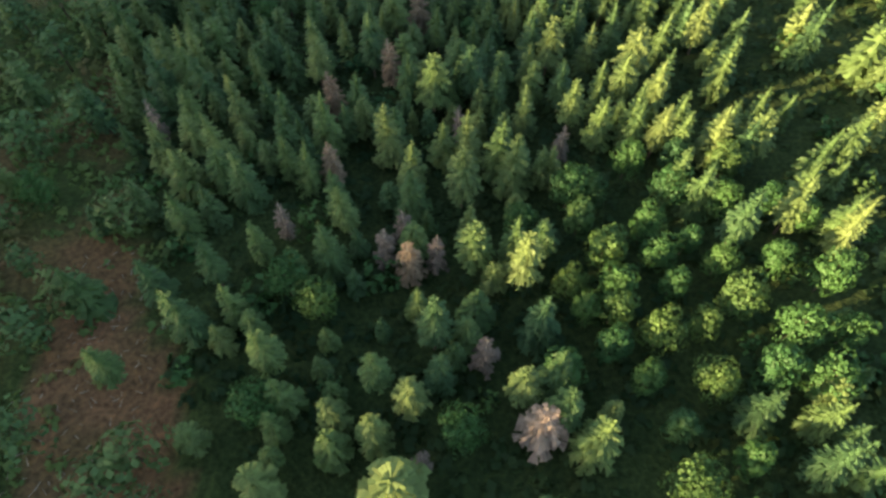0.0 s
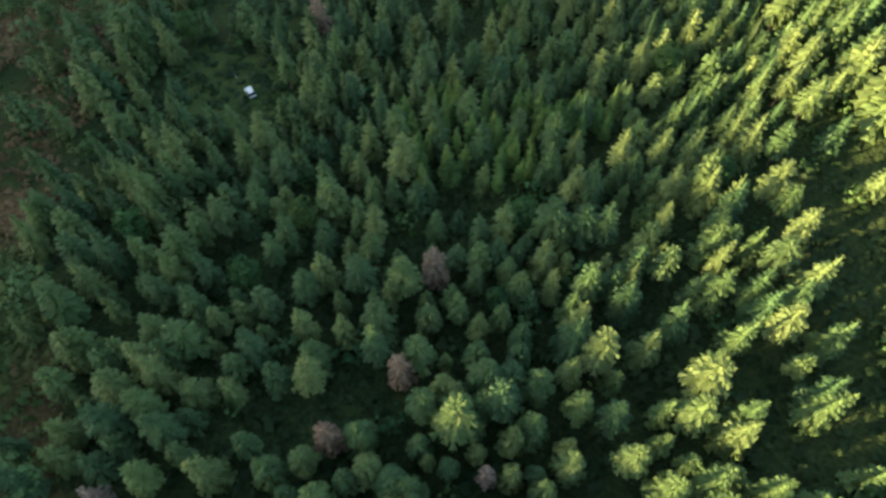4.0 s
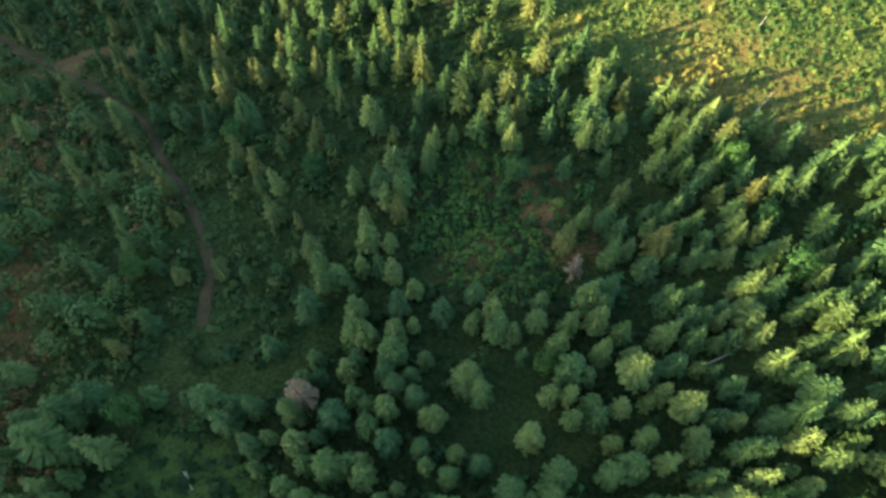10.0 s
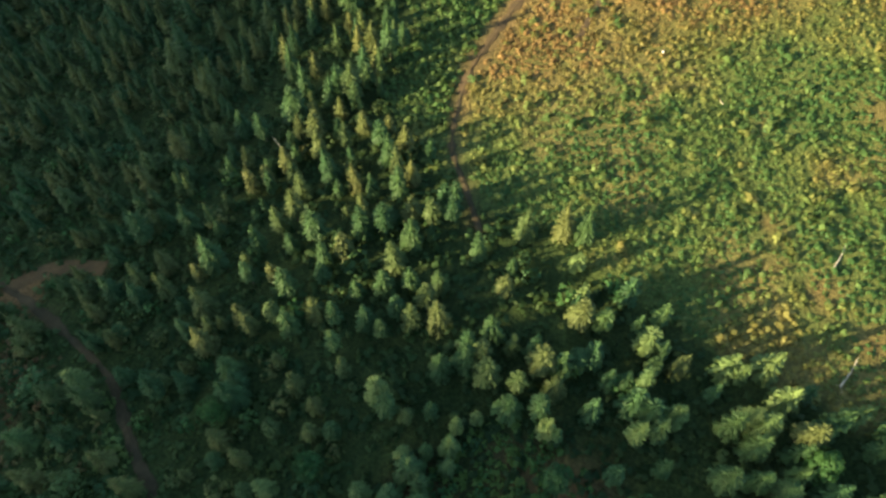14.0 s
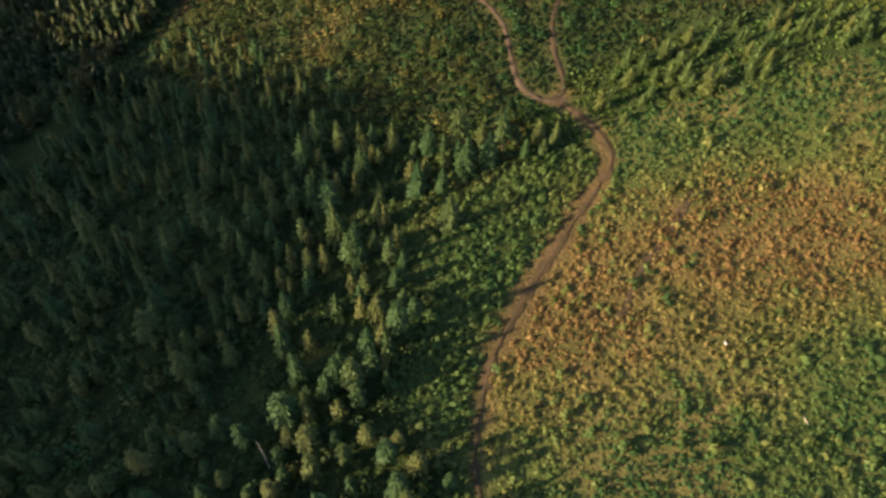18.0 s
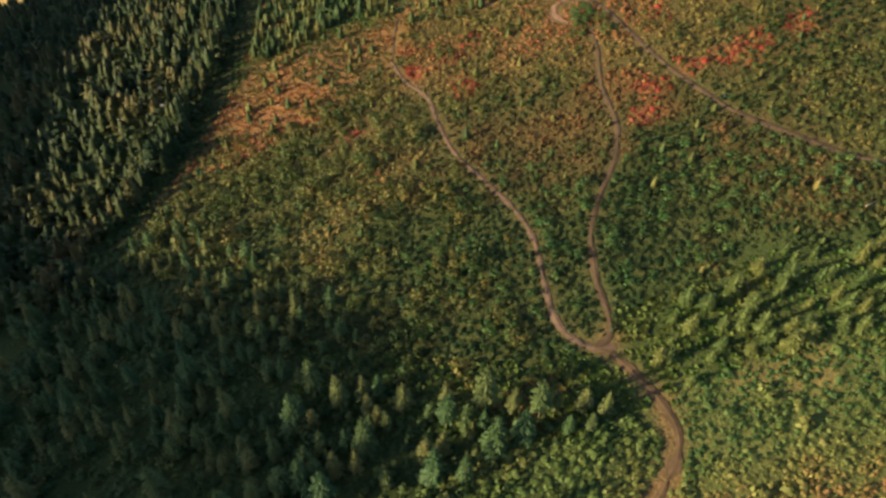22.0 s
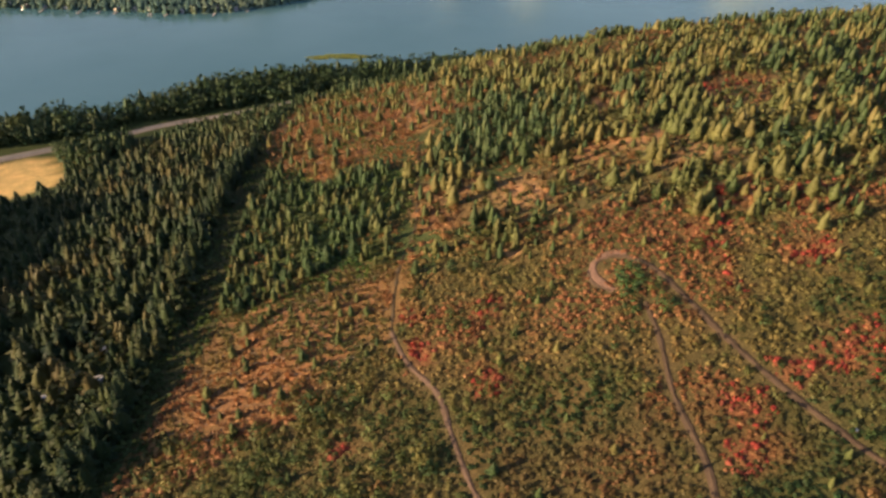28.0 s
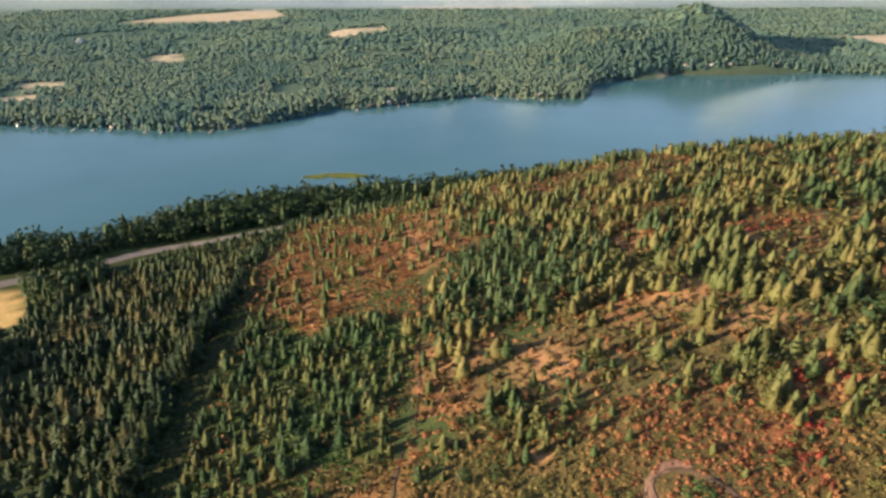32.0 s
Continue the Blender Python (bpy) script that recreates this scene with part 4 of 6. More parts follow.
STAND_F2 = [(-106, 442), (-88, 441), (-88, 425), (-74, 428), (-56, 423), (-52, 407), (-46, 401), (-43, 392), (-21, 406), (-14, 405), (-7, 411), (-12, 392), (-37, 415), (-62, 403), (-75, 395), (-91, 389), (-37, 384), (-89, 372), (-64, 383), (-78, 352), (-54, 358), (-21, 364), (-31, 365), (-25, 360), (-32, 354), (-35, 345), (-121, 404), (-110, 402), (-116, 388), (-128, 391), (-123, 435), (-68, 400), (-87, 407), (-52, 433), (-8, 422), (-2, 420), (4, 419), (-45, 429), (-28, 426), (0, 414), (-18, 419), (-90, 365), (-120, 375), (-117, 381)]
STAND_F3 = [(31, 141), (-8, 167), (51, 182), (74, 195), (88, 214), (86, 202), (85, 191), (71, 180), (73, 174), (76, 170), (71, 164), (61, 159), (65, 157), (68, 151), (60, 141), (47, 135), (39, 133), (59, 122), (50, 119), (54, 116), (48, 110), (54, 108), (27, 109), (21, 112), (-40, 146), (-65, 135), (-47, 123), (-63, 111), (16, 125), (21, 124), (26, 124)]
YOUNG_GROVE = [(-14, 158), (-8, 165), (18, 160), (34, 158), (29, 148), (11, 137), (-13, 136)]
BROADLEAVES = [(3, 22), (26, 44), (33, 50), (32, 55), (21, 63), (25, 63), (25, 40), (42, 48), (31, 36), (-18, 41), (-23, 44), (56, 44), (39, 18), (31, 15), (37, 37), (37, 29), (49, 36), (-64, 60), (-25, 25), (19, 45), (38, 52), (21, 40), (34, 44)]
DEAD = [(-20, 85), (-19, 68), (-10, 96), (3, 80), (21, 74), (-25, 55), (-6, 55), (-9, 51), (-5, 48), (-1, 50), (6, 33), (13, 22), (-3, 18), (-5, 116), (-50, 76), (19, 214), (-34, 189)]

firs = []
for k, crown in enumerate(NEAR):
    lab = ("tall dark green conifer with drooping boughs in dense forest", "slender conifer with sunlit yellow-green side in dense forest", "broad full conifer standing in dense forest",
           "thin open-crowned conifer among taller trees", "round-topped pine with bare lower trunk", "pointed mid-green conifer at the forest edge")[k]
    firs.append(tree_thing("conifer_tree", crown, TRUNK, needles, bark, lab, "tree", "conifers of the forest"))
west_firs = []
for k, crown in enumerate(NEAR):
    lab = ("dark conifer with a golden sunlit top in the western wood", "slender olive conifer rising from the dark western wood", "full olive-green conifer of the western wood",
           "thin open conifer with a sunlit tip above dark trees", "round-topped pine with bare lower trunk at the meadow edge", "pointed dark green conifer in the western wood")[k]
    west_firs.append(tree_thing("western_conifer", crown, TRUNK, west_needles, bark, lab, "tree", "conifers of the western wood"))
rnd = random.Random(5)
used = [False] * len(firs)
used_w = [False] * len(west_firs)


def plant(models, used, x, y, h, h0, kind=None, fat=(0.98, 1.36)):
    k = rnd.randrange(len(models)) if kind is None else kind
    s = h / h0
    w = s * rnd.uniform(*fat)
    m = pose(x, y, float(on_ground(x, y)) - 0.15, rnd.uniform(-3, 3), rnd.uniform(-3, 3), rnd.uniform(0, 360)) @ Matrix.Diagonal((w, w, s, 1))
    if used[k]:
        ob = models[k].copy()
        scene.collection.objects.link(ob)
        for c in models[k].children:
            d = c.copy()
            scene.collection.objects.link(d)
            d.parent = ob
    else:
        ob, used[k] = models[k], True
    ob.matrix_world = m
    return ob


LEAFY = (STAND_C2, STAND_C3, STAND_D1, STAND_D2)
for stand, h, spread in ((STAND_A, 15.5, 2.5), (STAND_A2, 15.5, 2.5), (STAND_B, 15.5, 2.5), (STAND_C1, 14, 3), (STAND_C2, 14, 3), (STAND_C3, 14, 3), (STAND_D1, 12.5, 2.5), (STAND_D2, 12, 2.5), (STAND_E1, 12.5, 2.5), (STAND_E2, 12.5, 2.5), (STAND_F1, 14.0, 3.0), (STAND_F2, 15.5, 3.5), (STAND_F3, 15.0, 2.5)):
    for k, (x, y) in enumerate(stand):
        if k % 7 == 3 and stand in LEAFY:
            continue
        west_side = stand in (STAND_E1, STAND_E2, STAND_F1, STAND_F2)
        plant(west_firs if west_side else firs, used_w if west_side else used, x + rnd.uniform(-0.4, 0.4), y + rnd.uniform(-0.4, 0.4), h + rnd.uniform(-spread, spread * 0.6), H0)

broad = []
for k, crown in enumerate(BROAD):
    lab = ("bright green broadleaf tree with a lumpy crown", "small leafy alder among conifers", "wide fresh green broadleaf tree in the forest")[k]
    broad.append(tree_thing("broadleaf_tree", crown, limbs(61 + k, 11, 3.2, 6, 0.2), leaves, bark, lab, "tree", "broadleaf trees of the forest", (0, 0, 5.5)))
used_b = [False] * len(broad)
hollow = random.Random(12)
grown = list(BROADLEAVES) + [p for stand in LEAFY for p in stand[3::7]]
for _ in range(200):
    a, d = hollow.uniform(0, 6.283), 25 * math.sqrt(hollow.random())
    p = (35 + d * math.cos(a), 47 + d * math.sin(a))
    if all(math.hypot(p[0] - q[0], p[1] - q[1]) > 5.6 for q in grown + STAND_A):
        grown.append(p)
for x, y in grown:
    plant(broad, used_b, x, y, rnd.uniform(8.0, 11.0), 11.0, None, (0.85, 1.15))

snags = []
for k, (R, wh, n, sp, gp, mt, lab) in enumerate(((3.0, 16, 9, 2, .12, dead_needles, "dead conifer with rust-brown needles in the forest"), (2.5, 14, 8, 2, .30, grey_twigs, "grey-brown dead conifer with thin bare branches"),
                                              (2.9, 15, 10, 2, .12, pale_needles, "pale bleached dead conifer with bristling twigs"))):
    snags.append(tree_thing("dead_tree", conifer_crown(71 + k, 14, R, wh, n, sp, 0.2, 0, 0.6, gp), cone_tube(0.2, 0.03, 13.9, 6, 0.3), mt, pale_wood, lab, "dead tree", "dead trees"))
used_s = [False] * len(snags)
for (x, y), kind in zip(DEAD, (0, 0, 0, 1, 1, 1, 1, 1, 0, 1, 1, 2, 1, 0, 1, 1, 0)):
    plant(snags, used_s, x, y, rnd.uniform(12, 15) if kind != 1 else rnd.uniform(10, 13), 14.0, kind, (1.2, 1.35) if kind == 2 else (0.8, 1.1))

# ---------------------------------------------------------------- the rest of the woods
PLACED = np.array(STAND_A + STAND_A2 + STAND_B + STAND_C1 + STAND_C2 + STAND_C3 + STAND_D1 + STAND_D2 + STAND_E1 + STAND_E2 + STAND_F1 + STAND_F2 + STAND_F3 + BROADLEAVES + DEAD, float)


def sown(poly, step, keep=1.0, clear=2.6, patch=None, wander=10.0):
    """Uneven points in a polygon, clear of ways and of the single trees."""
    p = np.array(poly)
    x0, y0, x1, y1 = *p.min(0), *p.max(0)
    X, Y = np.meshgrid(np.arange(x0, x1, step), np.arange(y0, y1, step))
    X, Y = X.ravel(), Y.ravel()
    X = X + rng.uniform(-0.48, 0.48, len(X)) * step
    Y = Y + rng.uniform(-0.48, 0.48, len(Y)) * step
    ok = inside(poly, X + wander * (vnoise(X, Y, 22, 15) - 0.5), Y + wander * (vnoise(X, Y, 22, 16) - 0.5)) & (rng.random(len(X)) < keep)
    if patch:
        ok &= vnoise(X, Y, patch[0], patch[2]) > patch[1]
    X, Y = X[ok], Y[ok]
    ok = (near_track(X, Y) > clear) & ~inside(CAMP, X, Y) & ~inside(GLADE, X, Y) & (from_line(HIGHWAY, X, Y) > 12) & (from_line(RIDE, X, Y) > np.interp(Y, [560, 640, 760, 840], [8, 7, 6, 3])) & ~inside(HAY_FIELD, X, Y)
    X, Y = X[ok], Y[ok]
    if len(X):
        d = np.min(np.hypot(X[:, None] - PLACED[None, :, 0], Y[:, None] - PLACED[None, :, 1]), 1)
        ok = d > min(3.4, step * 0.7)
        X, Y = X[ok], Y[ok]
    return np.stack([X, Y], -1)


def grove(name, crowns, trunk, pts, h, mat, label, group, fat):
    """Single conifers, each a thing of its own, from a few models."""
    models = [tree_thing(name, c, trunk, mat, bark, label, "tree", group) for c in crowns]
    planted = [False] * len(models)
    for k, (x, y) in enumerate(pts):
        plant(models, planted, float(x), float(y), rnd.uniform(*h), H0, k if k < len(models) else None, fat)


def woods(name, templates, pts, h, h0, mats, label, category="trees", slim=(1.0, 1.4), smooth=False, stands=0.0):
    n = len(pts)
    hh = rng.uniform(h[0], h[1], n)
    pos = np.stack([pts[:, 0], pts[:, 1], on_ground(pts[:, 0], pts[:, 1]) - 0.2], -1)
    s = hh / h0
    tint = rng.random(n)
    if stands:
        tint = np.clip(0.3 * tint + 1.5 * (0.6 * vnoise(pts[:, 0], pts[:, 1], stands, 45) + 0.4 * vnoise(pts[:, 0], pts[:, 1], stands / 3, 46)) - 0.45, 0.02, 0.98)
    v, f, ix, tn, nm = scatter(templates, rng.integers(0, len(templates), n), pos, rng.uniform(0, 6.28, n), s * rng.uniform(slim[0], slim[1], n), s, tint)
    ob = new(name, mesh_of(name, v, f, mats, ix, {"tint": tn}, smooth=smooth, normals=nm))
    return tagged(ob, label, category, kind="stuff")


south = sown(SOUTH_WOOD, 4.6, 0.92, wander=3.0)
south = south[(south[:, 1] < 205) | (rng.random(len(south)) < 0.6)]
open_air = np.hypot(south[:, 0] - 35, south[:, 1] - 47) > 24
south = south[open_air | (rng.random(len(south)) < 0.15)]
south = south[(south[:, 1] > -25) & (south[:, 0] < 112)]
south = south[(south[:, 1] > 215) | (vnoise(south[:, 0], south[:, 1], 15, 97) > 0.25)]
south = south[(south[:, 0] < 12) | (south[:, 1] > 150) | (rng.random(len(south)) < 0.7)]
south = south[(south[:, 1] > 78) | (south[:, 0] > 45) | (rng.random(len(south)) < 0.4)]
south = south[(south[:, 0] < 38) | (south[:, 1] > 140) | (rng.random(len(south)) < 0.4)]
south = south[~inside(YOUNG_GROVE, south[:, 0], south[:, 1])]
seen = (np.abs(south[:, 0]) < 75) & (south[:, 1] > 15)
woods("forest_understory", STAND, south[seen], (7.5, 13.5), H0, [needles, bark], "younger conifers filling the dense forest")
south = south[seen | (rng.random(len(south)) < 0.65)]
seen = (np.abs(south[:, 0]) < 75) & (south[:, 1] > 15)
woods("forest_fringe", STAND, south[~seen], (11, 17), H0, [needles, bark], "dense conifer forest around the clearing", slim=(1.1, 1.5))
woods("eastern_forest", SPARE, sown([(112, -30), (112, 212), (140, 205), (160, 160), (215, 120), (215, -30)], 9.0, 0.9), (9, 15), H0, [needles, bark], "dense conifer forest climbing the eastern slope", slim=(1.1, 1.6))
west = sown(WEST_WOOD, 5.3, 0.92, wander=6.0)
west = west[(west[:, 1] > 300) | (rng.random(len(west)) < 0.6)]
close = (west[:, 1] < 480) & (west[:, 0] > -170)
west = west[~close | ((rng.random(len(west)) < np.where(west[:, 1] > 415, 0.85, 0.6)) & (vnoise(west[:, 0], west[:, 1], 18, 95) > 0.2))]
close = (west[:, 1] < 480) & (west[:, 0] > -170)
woods("west_forest", STAND, west[close], (7, 12), H0, [west_needles, bark], "dark dense conifer forest on the lower slope", slim=(0.9, 1.35))
young = sown(YOUNG_GROVE, 3.6, 0.95, clear=1.0, wander=3.0)
grove("young_forest_conifer", NEAR[:3], TRUNK, young, (8.5, 11.5), young_needles, "fresh green young conifer in a tight forest stand", "young conifers of the tight stand", (0.85, 1.1))
down = west[~close]
down = down[rng.random(len(down)) < np.where(down[:, 0] < -230, 0.55, 0.9)]
down = down[(down[:, 0] > -160) | (from_line(HIGHWAY, down[:, 0], down[:, 1]) > 36)]
woods("valley_forest", SPARE[:3] + FUZZY, down[down[:, 1] > 640], (4.5, 12.5), H0, [pine_needles, bark], "dense conifer forest down the valley side", slim=(1.25, 2.1), stands=30)
woods("upper_valley_forest", SPARE[:3] + FUZZY, down[down[:, 1] <= 640], (4.5, 13), H0, [pine_needles, bark], "dense green conifer forest above the valley", slim=(1.25, 2.1), stands=30)
woods("forest_bushes", BUSH, sown(SOUTH_WOOD, 9.5, 0.45), (3, 6.5), 11, [leaves], "dark green bushes between the forest trees", "bushes", (1.0, 1.5))
woods("western_bushes", BUSH, sown(WEST_WOOD[:26] + [(-150, 480), (-150, 300)], 9.0, 0.55), (3, 6.5), 11, [west_needles], "dark green bushes between trees of the lower slope", "bushes", (1.0, 1.5))
EDGE_ROW = [(-134, 520), (-132, 560), (-129, 600), (-130, 640), (-137, 690), (-143, 758), (-139, 840), (-150, 840), (-154, 758), (-148, 690), (-141, 640), (-140, 600), (-143, 560), (-146, 520)]
# trees out of view, added to roughen the edge of the hill's shadow
woods("hilltop_forest", SPARE, sown([(-565, -260), (-475, -260), (-475, 420), (-565, 420)], 10.0, 0.9), (9, 15), H0, [needles, bark], "unseen conifers on the western hill, added to fray its shadow edge", slim=(1.1, 1.6))
woods("ride_edge", STAND + SPARE, sown(EDGE_ROW, 5.0, 0.95, wander=2), (10, 17), H0, [pine_needles, bark], "tall conifers lining the forest ride", stands=18)
SMALL = [conifer_crown(81 + k, H0, R, 13, 11, 1, base, 0.45, p, 0.05) for k, (R, base, p) in enumerate(((3.6, .06, .56), (3.2, .10, .50), (4.0, .05, .62), (3.4, .12, .46)))]
grove("young_conifer", SMALL, cone_tube(0.3, 0.04, H0 * 0.9, 5, 0, 1), sown(HEDGE, 5.4, 0.85), (3.5, 8.5), hedge_needles, "bushy young conifer in the belt between meadow and track", "young conifers beside the track", (1.0, 1.5))
RAGGED = [joined((*conifer_crown(191 + k, H0, R, 9, 8, 0, base, 0.60, p, 0.08, 4), 0), (*cone_tube(0.3, 0.06, H0 * 0.8, 4, 0, 1), 1)) for k, (R, base, p) in enumerate(((3.9, .08, .58), (4.4, .06, .66), (3.6, .14, .50), (4.2, .10, .62)))]
mid = sown(MID_WOOD, 4.3, 0.92, wander=14)
woods("slope_conifers", RAGGED + BUSH[:1], mid[vnoise(mid[:, 0], mid[:, 1], 13, 69) > 0.24], (3.5, 9), H0, [mid_needles, bark], "dark green conifer stand on the slope", slim=(1.2, 1.9), stands=22)
woods("dark_grove", BUSH, sown(DARK_CLUMP, 8.5, 0.8, wander=24), (6, 9.5), 11, [shore_needles, bark], "grove of dark green leafy trees on the slope")
woods("dark_conifers", SPARE, sown(DARK_CLUMP, 7.5, 0.9, wander=24), (8, 12), H0, [shore_needles, bark], "dark conifers in a grove on the slope")
RIDGE_FRONT = [(-36, 620), (-10, 628), (20, 640), (60, 632), (170, 640), (190, 760), (40, 770), (-20, 700)]
ridge = np.concatenate([sown(RIDGE_WOOD, 5.0, 0.92, patch=(26, 0.28, 61), wander=20), sown(RIDGE_FRONT, 5.6, 0.85, patch=(26, 0.34, 62), wander=16)])
ridge = ridge[(~inside(RIDGE_GLADE, ridge[:, 0], ridge[:, 1]) | (rng.random(len(ridge)) < 0.3)) & (from_line(BARE_STRIP, ridge[:, 0], ridge[:, 1]) > 5)]
clump = vnoise(ridge[:, 0], ridge[:, 1], 11, 68)
ridge = ridge[(clump > np.where(ridge[:, 0] > 45, 0.34, 0.44)) & (ridge[:, 1] < 1085)]
woods("ridge_conifers", FUZZY + RAGGED[:2] + BUSH[:1], ridge[rng.random(len(ridge)) < np.where(ridge[:, 1] > 930, 0.6, 0.95)], (3, 11.5), H0, [olive_needles, bark], "open conifer wood on the sunlit ridge", slim=(1.0, 2.0), stands=45)
woods("ridge_bushes", BUSH, sown(RIDGE_FRONT + [], 9.0, 0.75, patch=(24, 0.35, 64), wander=16), (2.0, 4.5), 11, [olive_needles], "rounded olive bushes between the ridge conifers", "bushes", (1.1, 1.8))
woods("autumn_bushes", BUSH, sown([(-36, 640), (60, 640), (150, 640), (200, 760), (150, 900), (0, 900), (-30, 780)], 5.5, 0.5, patch=(15, 0.56, 79), wander=16), (1.4, 3.4), 11, [autumn_leaves], "yellow-brown and rust bushes on the open ridge", "bushes", (1.2, 2.2), stands=30)
woods("ridge_saplings", FUZZY, sown(RIDGE_WOOD, 18, 0.7, wander=20), (2.5, 5.5), H0, [olive_needles, bark], "scattered young conifers on the ridge", slim=(1.3, 2.0))
woods("lakeside_trees", [FUZZY[5], FUZZY[3]] + BUSH + [FUZZY[5]], sown(LAKESIDE, 6.4, 0.95), (13, 22), H0, [shore_needles, bark], "dark leafy trees along the lake shore", slim=(1.0, 1.35), stands=40)
woods("field_grove", FUZZY[3:] + BUSH[:1], sown([(-330, 908), (-300, 868), (-282, 895), (-296, 938), (-325, 932)], 7, 0.9), (9, 16), H0, [shore_needles, bark], "clump of trees at the corner of the hay field", slim=(1.0, 1.3))
NORTH_FOOT = [(-150, 900), (-135, 1000), (-60, 1008), (-40, 1098), (-120, 1068), (-182, 1042), (-214, 1024), (-257, 990), (-290, 955), (-250, 930)]
foot = sown(NORTH_FOOT, 6.8, 0.9)
foot = foot[(foot[:, 0] > -150) | (from_line(HIGHWAY, foot[:, 0], foot[:, 1]) > 34)]
woods("roadside_trees", FUZZY + BUSH, foot, (7, 13), H0, [shore_needles, bark], "mixed trees between the hill and the highway", slim=(1.1, 1.5))
woods("clearing_saplings", FUZZY, sown(SLASH_LOW, 6.5, 0.7, patch=(12, 0.35, 66)), (2.0, 6.5), H0, [olive_needles, bark], "small conifers scattered on the cleared slope", slim=(1.1, 1.8))
woods("clearing_conifers", FUZZY, sown(SLASH_HIGH, 9, 0.75), (3.5, 9.5), H0, [olive_needles, bark], "scattered conifers on the dry cleared slope", slim=(1.2, 1.8))
LEFT_OPEN = [(-30, -30), (-28, 10), (-33, 27), (-42, 41), (-53, 59), (-58, 79), (-66, 104), (-80, 130), (-86, 165), (-78, 190), (-62, 200), (-70, 240), (-120, 285), (-200, 300), (-200, 180), (-120, -30)]
woods("edge_trees", BROAD_FAR, sown(LEFT_OPEN, 10.5, 0.75), (7, 12), 11, [grey_leaves, bark], "grey-green leafy trees scattered over rough ground")
woods("edge_conifers", STAND, sown(LEFT_OPEN, 15, 0.7), (8, 13), H0, [needles, bark], "lone conifers scattered over rough ground")
WEST_EDGE = [(-134, 494), (-106, 466), (-57, 439), (-30, 436), (-50, 462), (-80, 486), (-108, 530), (-120, 565), (-128, 560)]
woods("regrowth_firs", STAND, sown(WEST_EDGE, 5.4, 0.8, wander=16), (4, 10), H0, [west_needles, bark], "young conifers spreading from the forest edge", slim=(1.0, 1.5))
woods("roadside_bushes", BUSH, sown([(-150, 300), (-60, 240), (-36, 260), (-40, 300), (-90, 330), (-150, 340)], 8, 0.6), (2.2, 5.0), 11, [leaves], "round leafy bushes beside the forest road", "bushes", (1.0, 1.6))
glade = np.array([(x + rnd.uniform(-1.5, 1.5), y + rnd.uniform(-1.5, 1.5)) for x in range(-14, 16, 5) for y in range(212, 250, 5)])
glade = glade[inside(GLADE, glade[:, 0], glade[:, 1]) & (glade[:, 0] + 0.4 * (glade[:, 1] - 230) < 12)]
woods("glade_bushes", BUSH, glade, (2.0, 4.5), 11, [leaves], "fresh green leafy bushes filling a forest glade", "bushes", (1.0, 1.6))
hollow = sown([(-36, 432), (12, 436), (20, 450), (64, 460), (120, 480), (98, 500), (66, 518), (30, 520), (-8, 520), (-28, 495)], 4.6, 0.75, patch=(13, 0.3, 67))
woods("hollow_bushes", BUSH, hollow, (1.3, 3.2), 11, [leaves], "low dark green bushes between the dirt tracks", "bushes", (1.1, 2.0))
woods("regrowth_saplings", FUZZY, sown(REGROWTH, 11, 0.6, patch=(28, 0.42, 63)), (2.2, 5.0), H0, [olive_needles, bark], "small conifers coming up among shrubs", slim=(1.1, 1.8))
WEST_REGROWTH = [(-134, 494), (-106, 466), (-57, 439), (-12, 424), (4, 440), (-2, 490), (-25, 550), (-36, 590), (-61, 588), (-85, 572), (-126, 565)]
woods("regrowth_bushes", BUSH, sown(WEST_REGROWTH, 4.4, 0.8, patch=(13, 0.36, 65)), (1.8, 4.8), 11, [bush_leaves], "leafy green and olive bushes on the regrowing slope", "bushes", (1.2, 2.0), stands=26)
UPPER_REGROWTH = [(-30, 545), (48, 556), (72, 540), (100, 502), (124, 480), (186, 500), (168, 636), (60, 646), (-28, 636)]
woods("upper_bushes", BUSH, sown(UPPER_REGROWTH, 4.6, 0.7, patch=(12, 0.42, 70)), (1.4, 3.6), 11, [bush_leaves], "olive bushes scattered over the upper clearing", "bushes", (1.2, 2.0), stands=26)
woods("sunny_bushes", BUSH, sown(BUSHY_EDGE, 4.2, 0.8, patch=(9, 0.32, 81)), (1.8, 4.2), 11, [hedge_needles], "yellow-green sunlit bushes below the cleared slope", "bushes", (1.2, 1.9), stands=20)
woods("loop_bushes", BUSH, sown([(39, 612), (48, 608), (52, 596), (47, 582), (36, 584), (37, 600)], 3.0, 0.85, wander=3), (1.6, 3.4), 11, [leaves], "dark green leafy bushes inside the bend of the track", "bushes", (1.2, 1.9))
woods("scattered_conifers", FUZZY + RAGGED[:2], sown([(-36, 602), (0, 612), (20, 625), (60, 632), (110, 600), (150, 600), (160, 655), (-30, 660)], 6.0, 0.7, patch=(13, 0.46, 73), wander=8), (3, 8.5), H0, [olive_needles, bark], "scattered olive conifers below the ridge", slim=(1.1, 1.8))
woods("roadside_clump", FUZZY[3:] + BUSH[:1], sown([(-338, 918), (-326, 936), (-302, 950), (-278, 944), (-268, 920), (-300, 908)], 5.0, 0.95), (11, 17), H0, [shore_needles, bark], "clump of trees hiding part of the highway", slim=(1.1, 1.6))

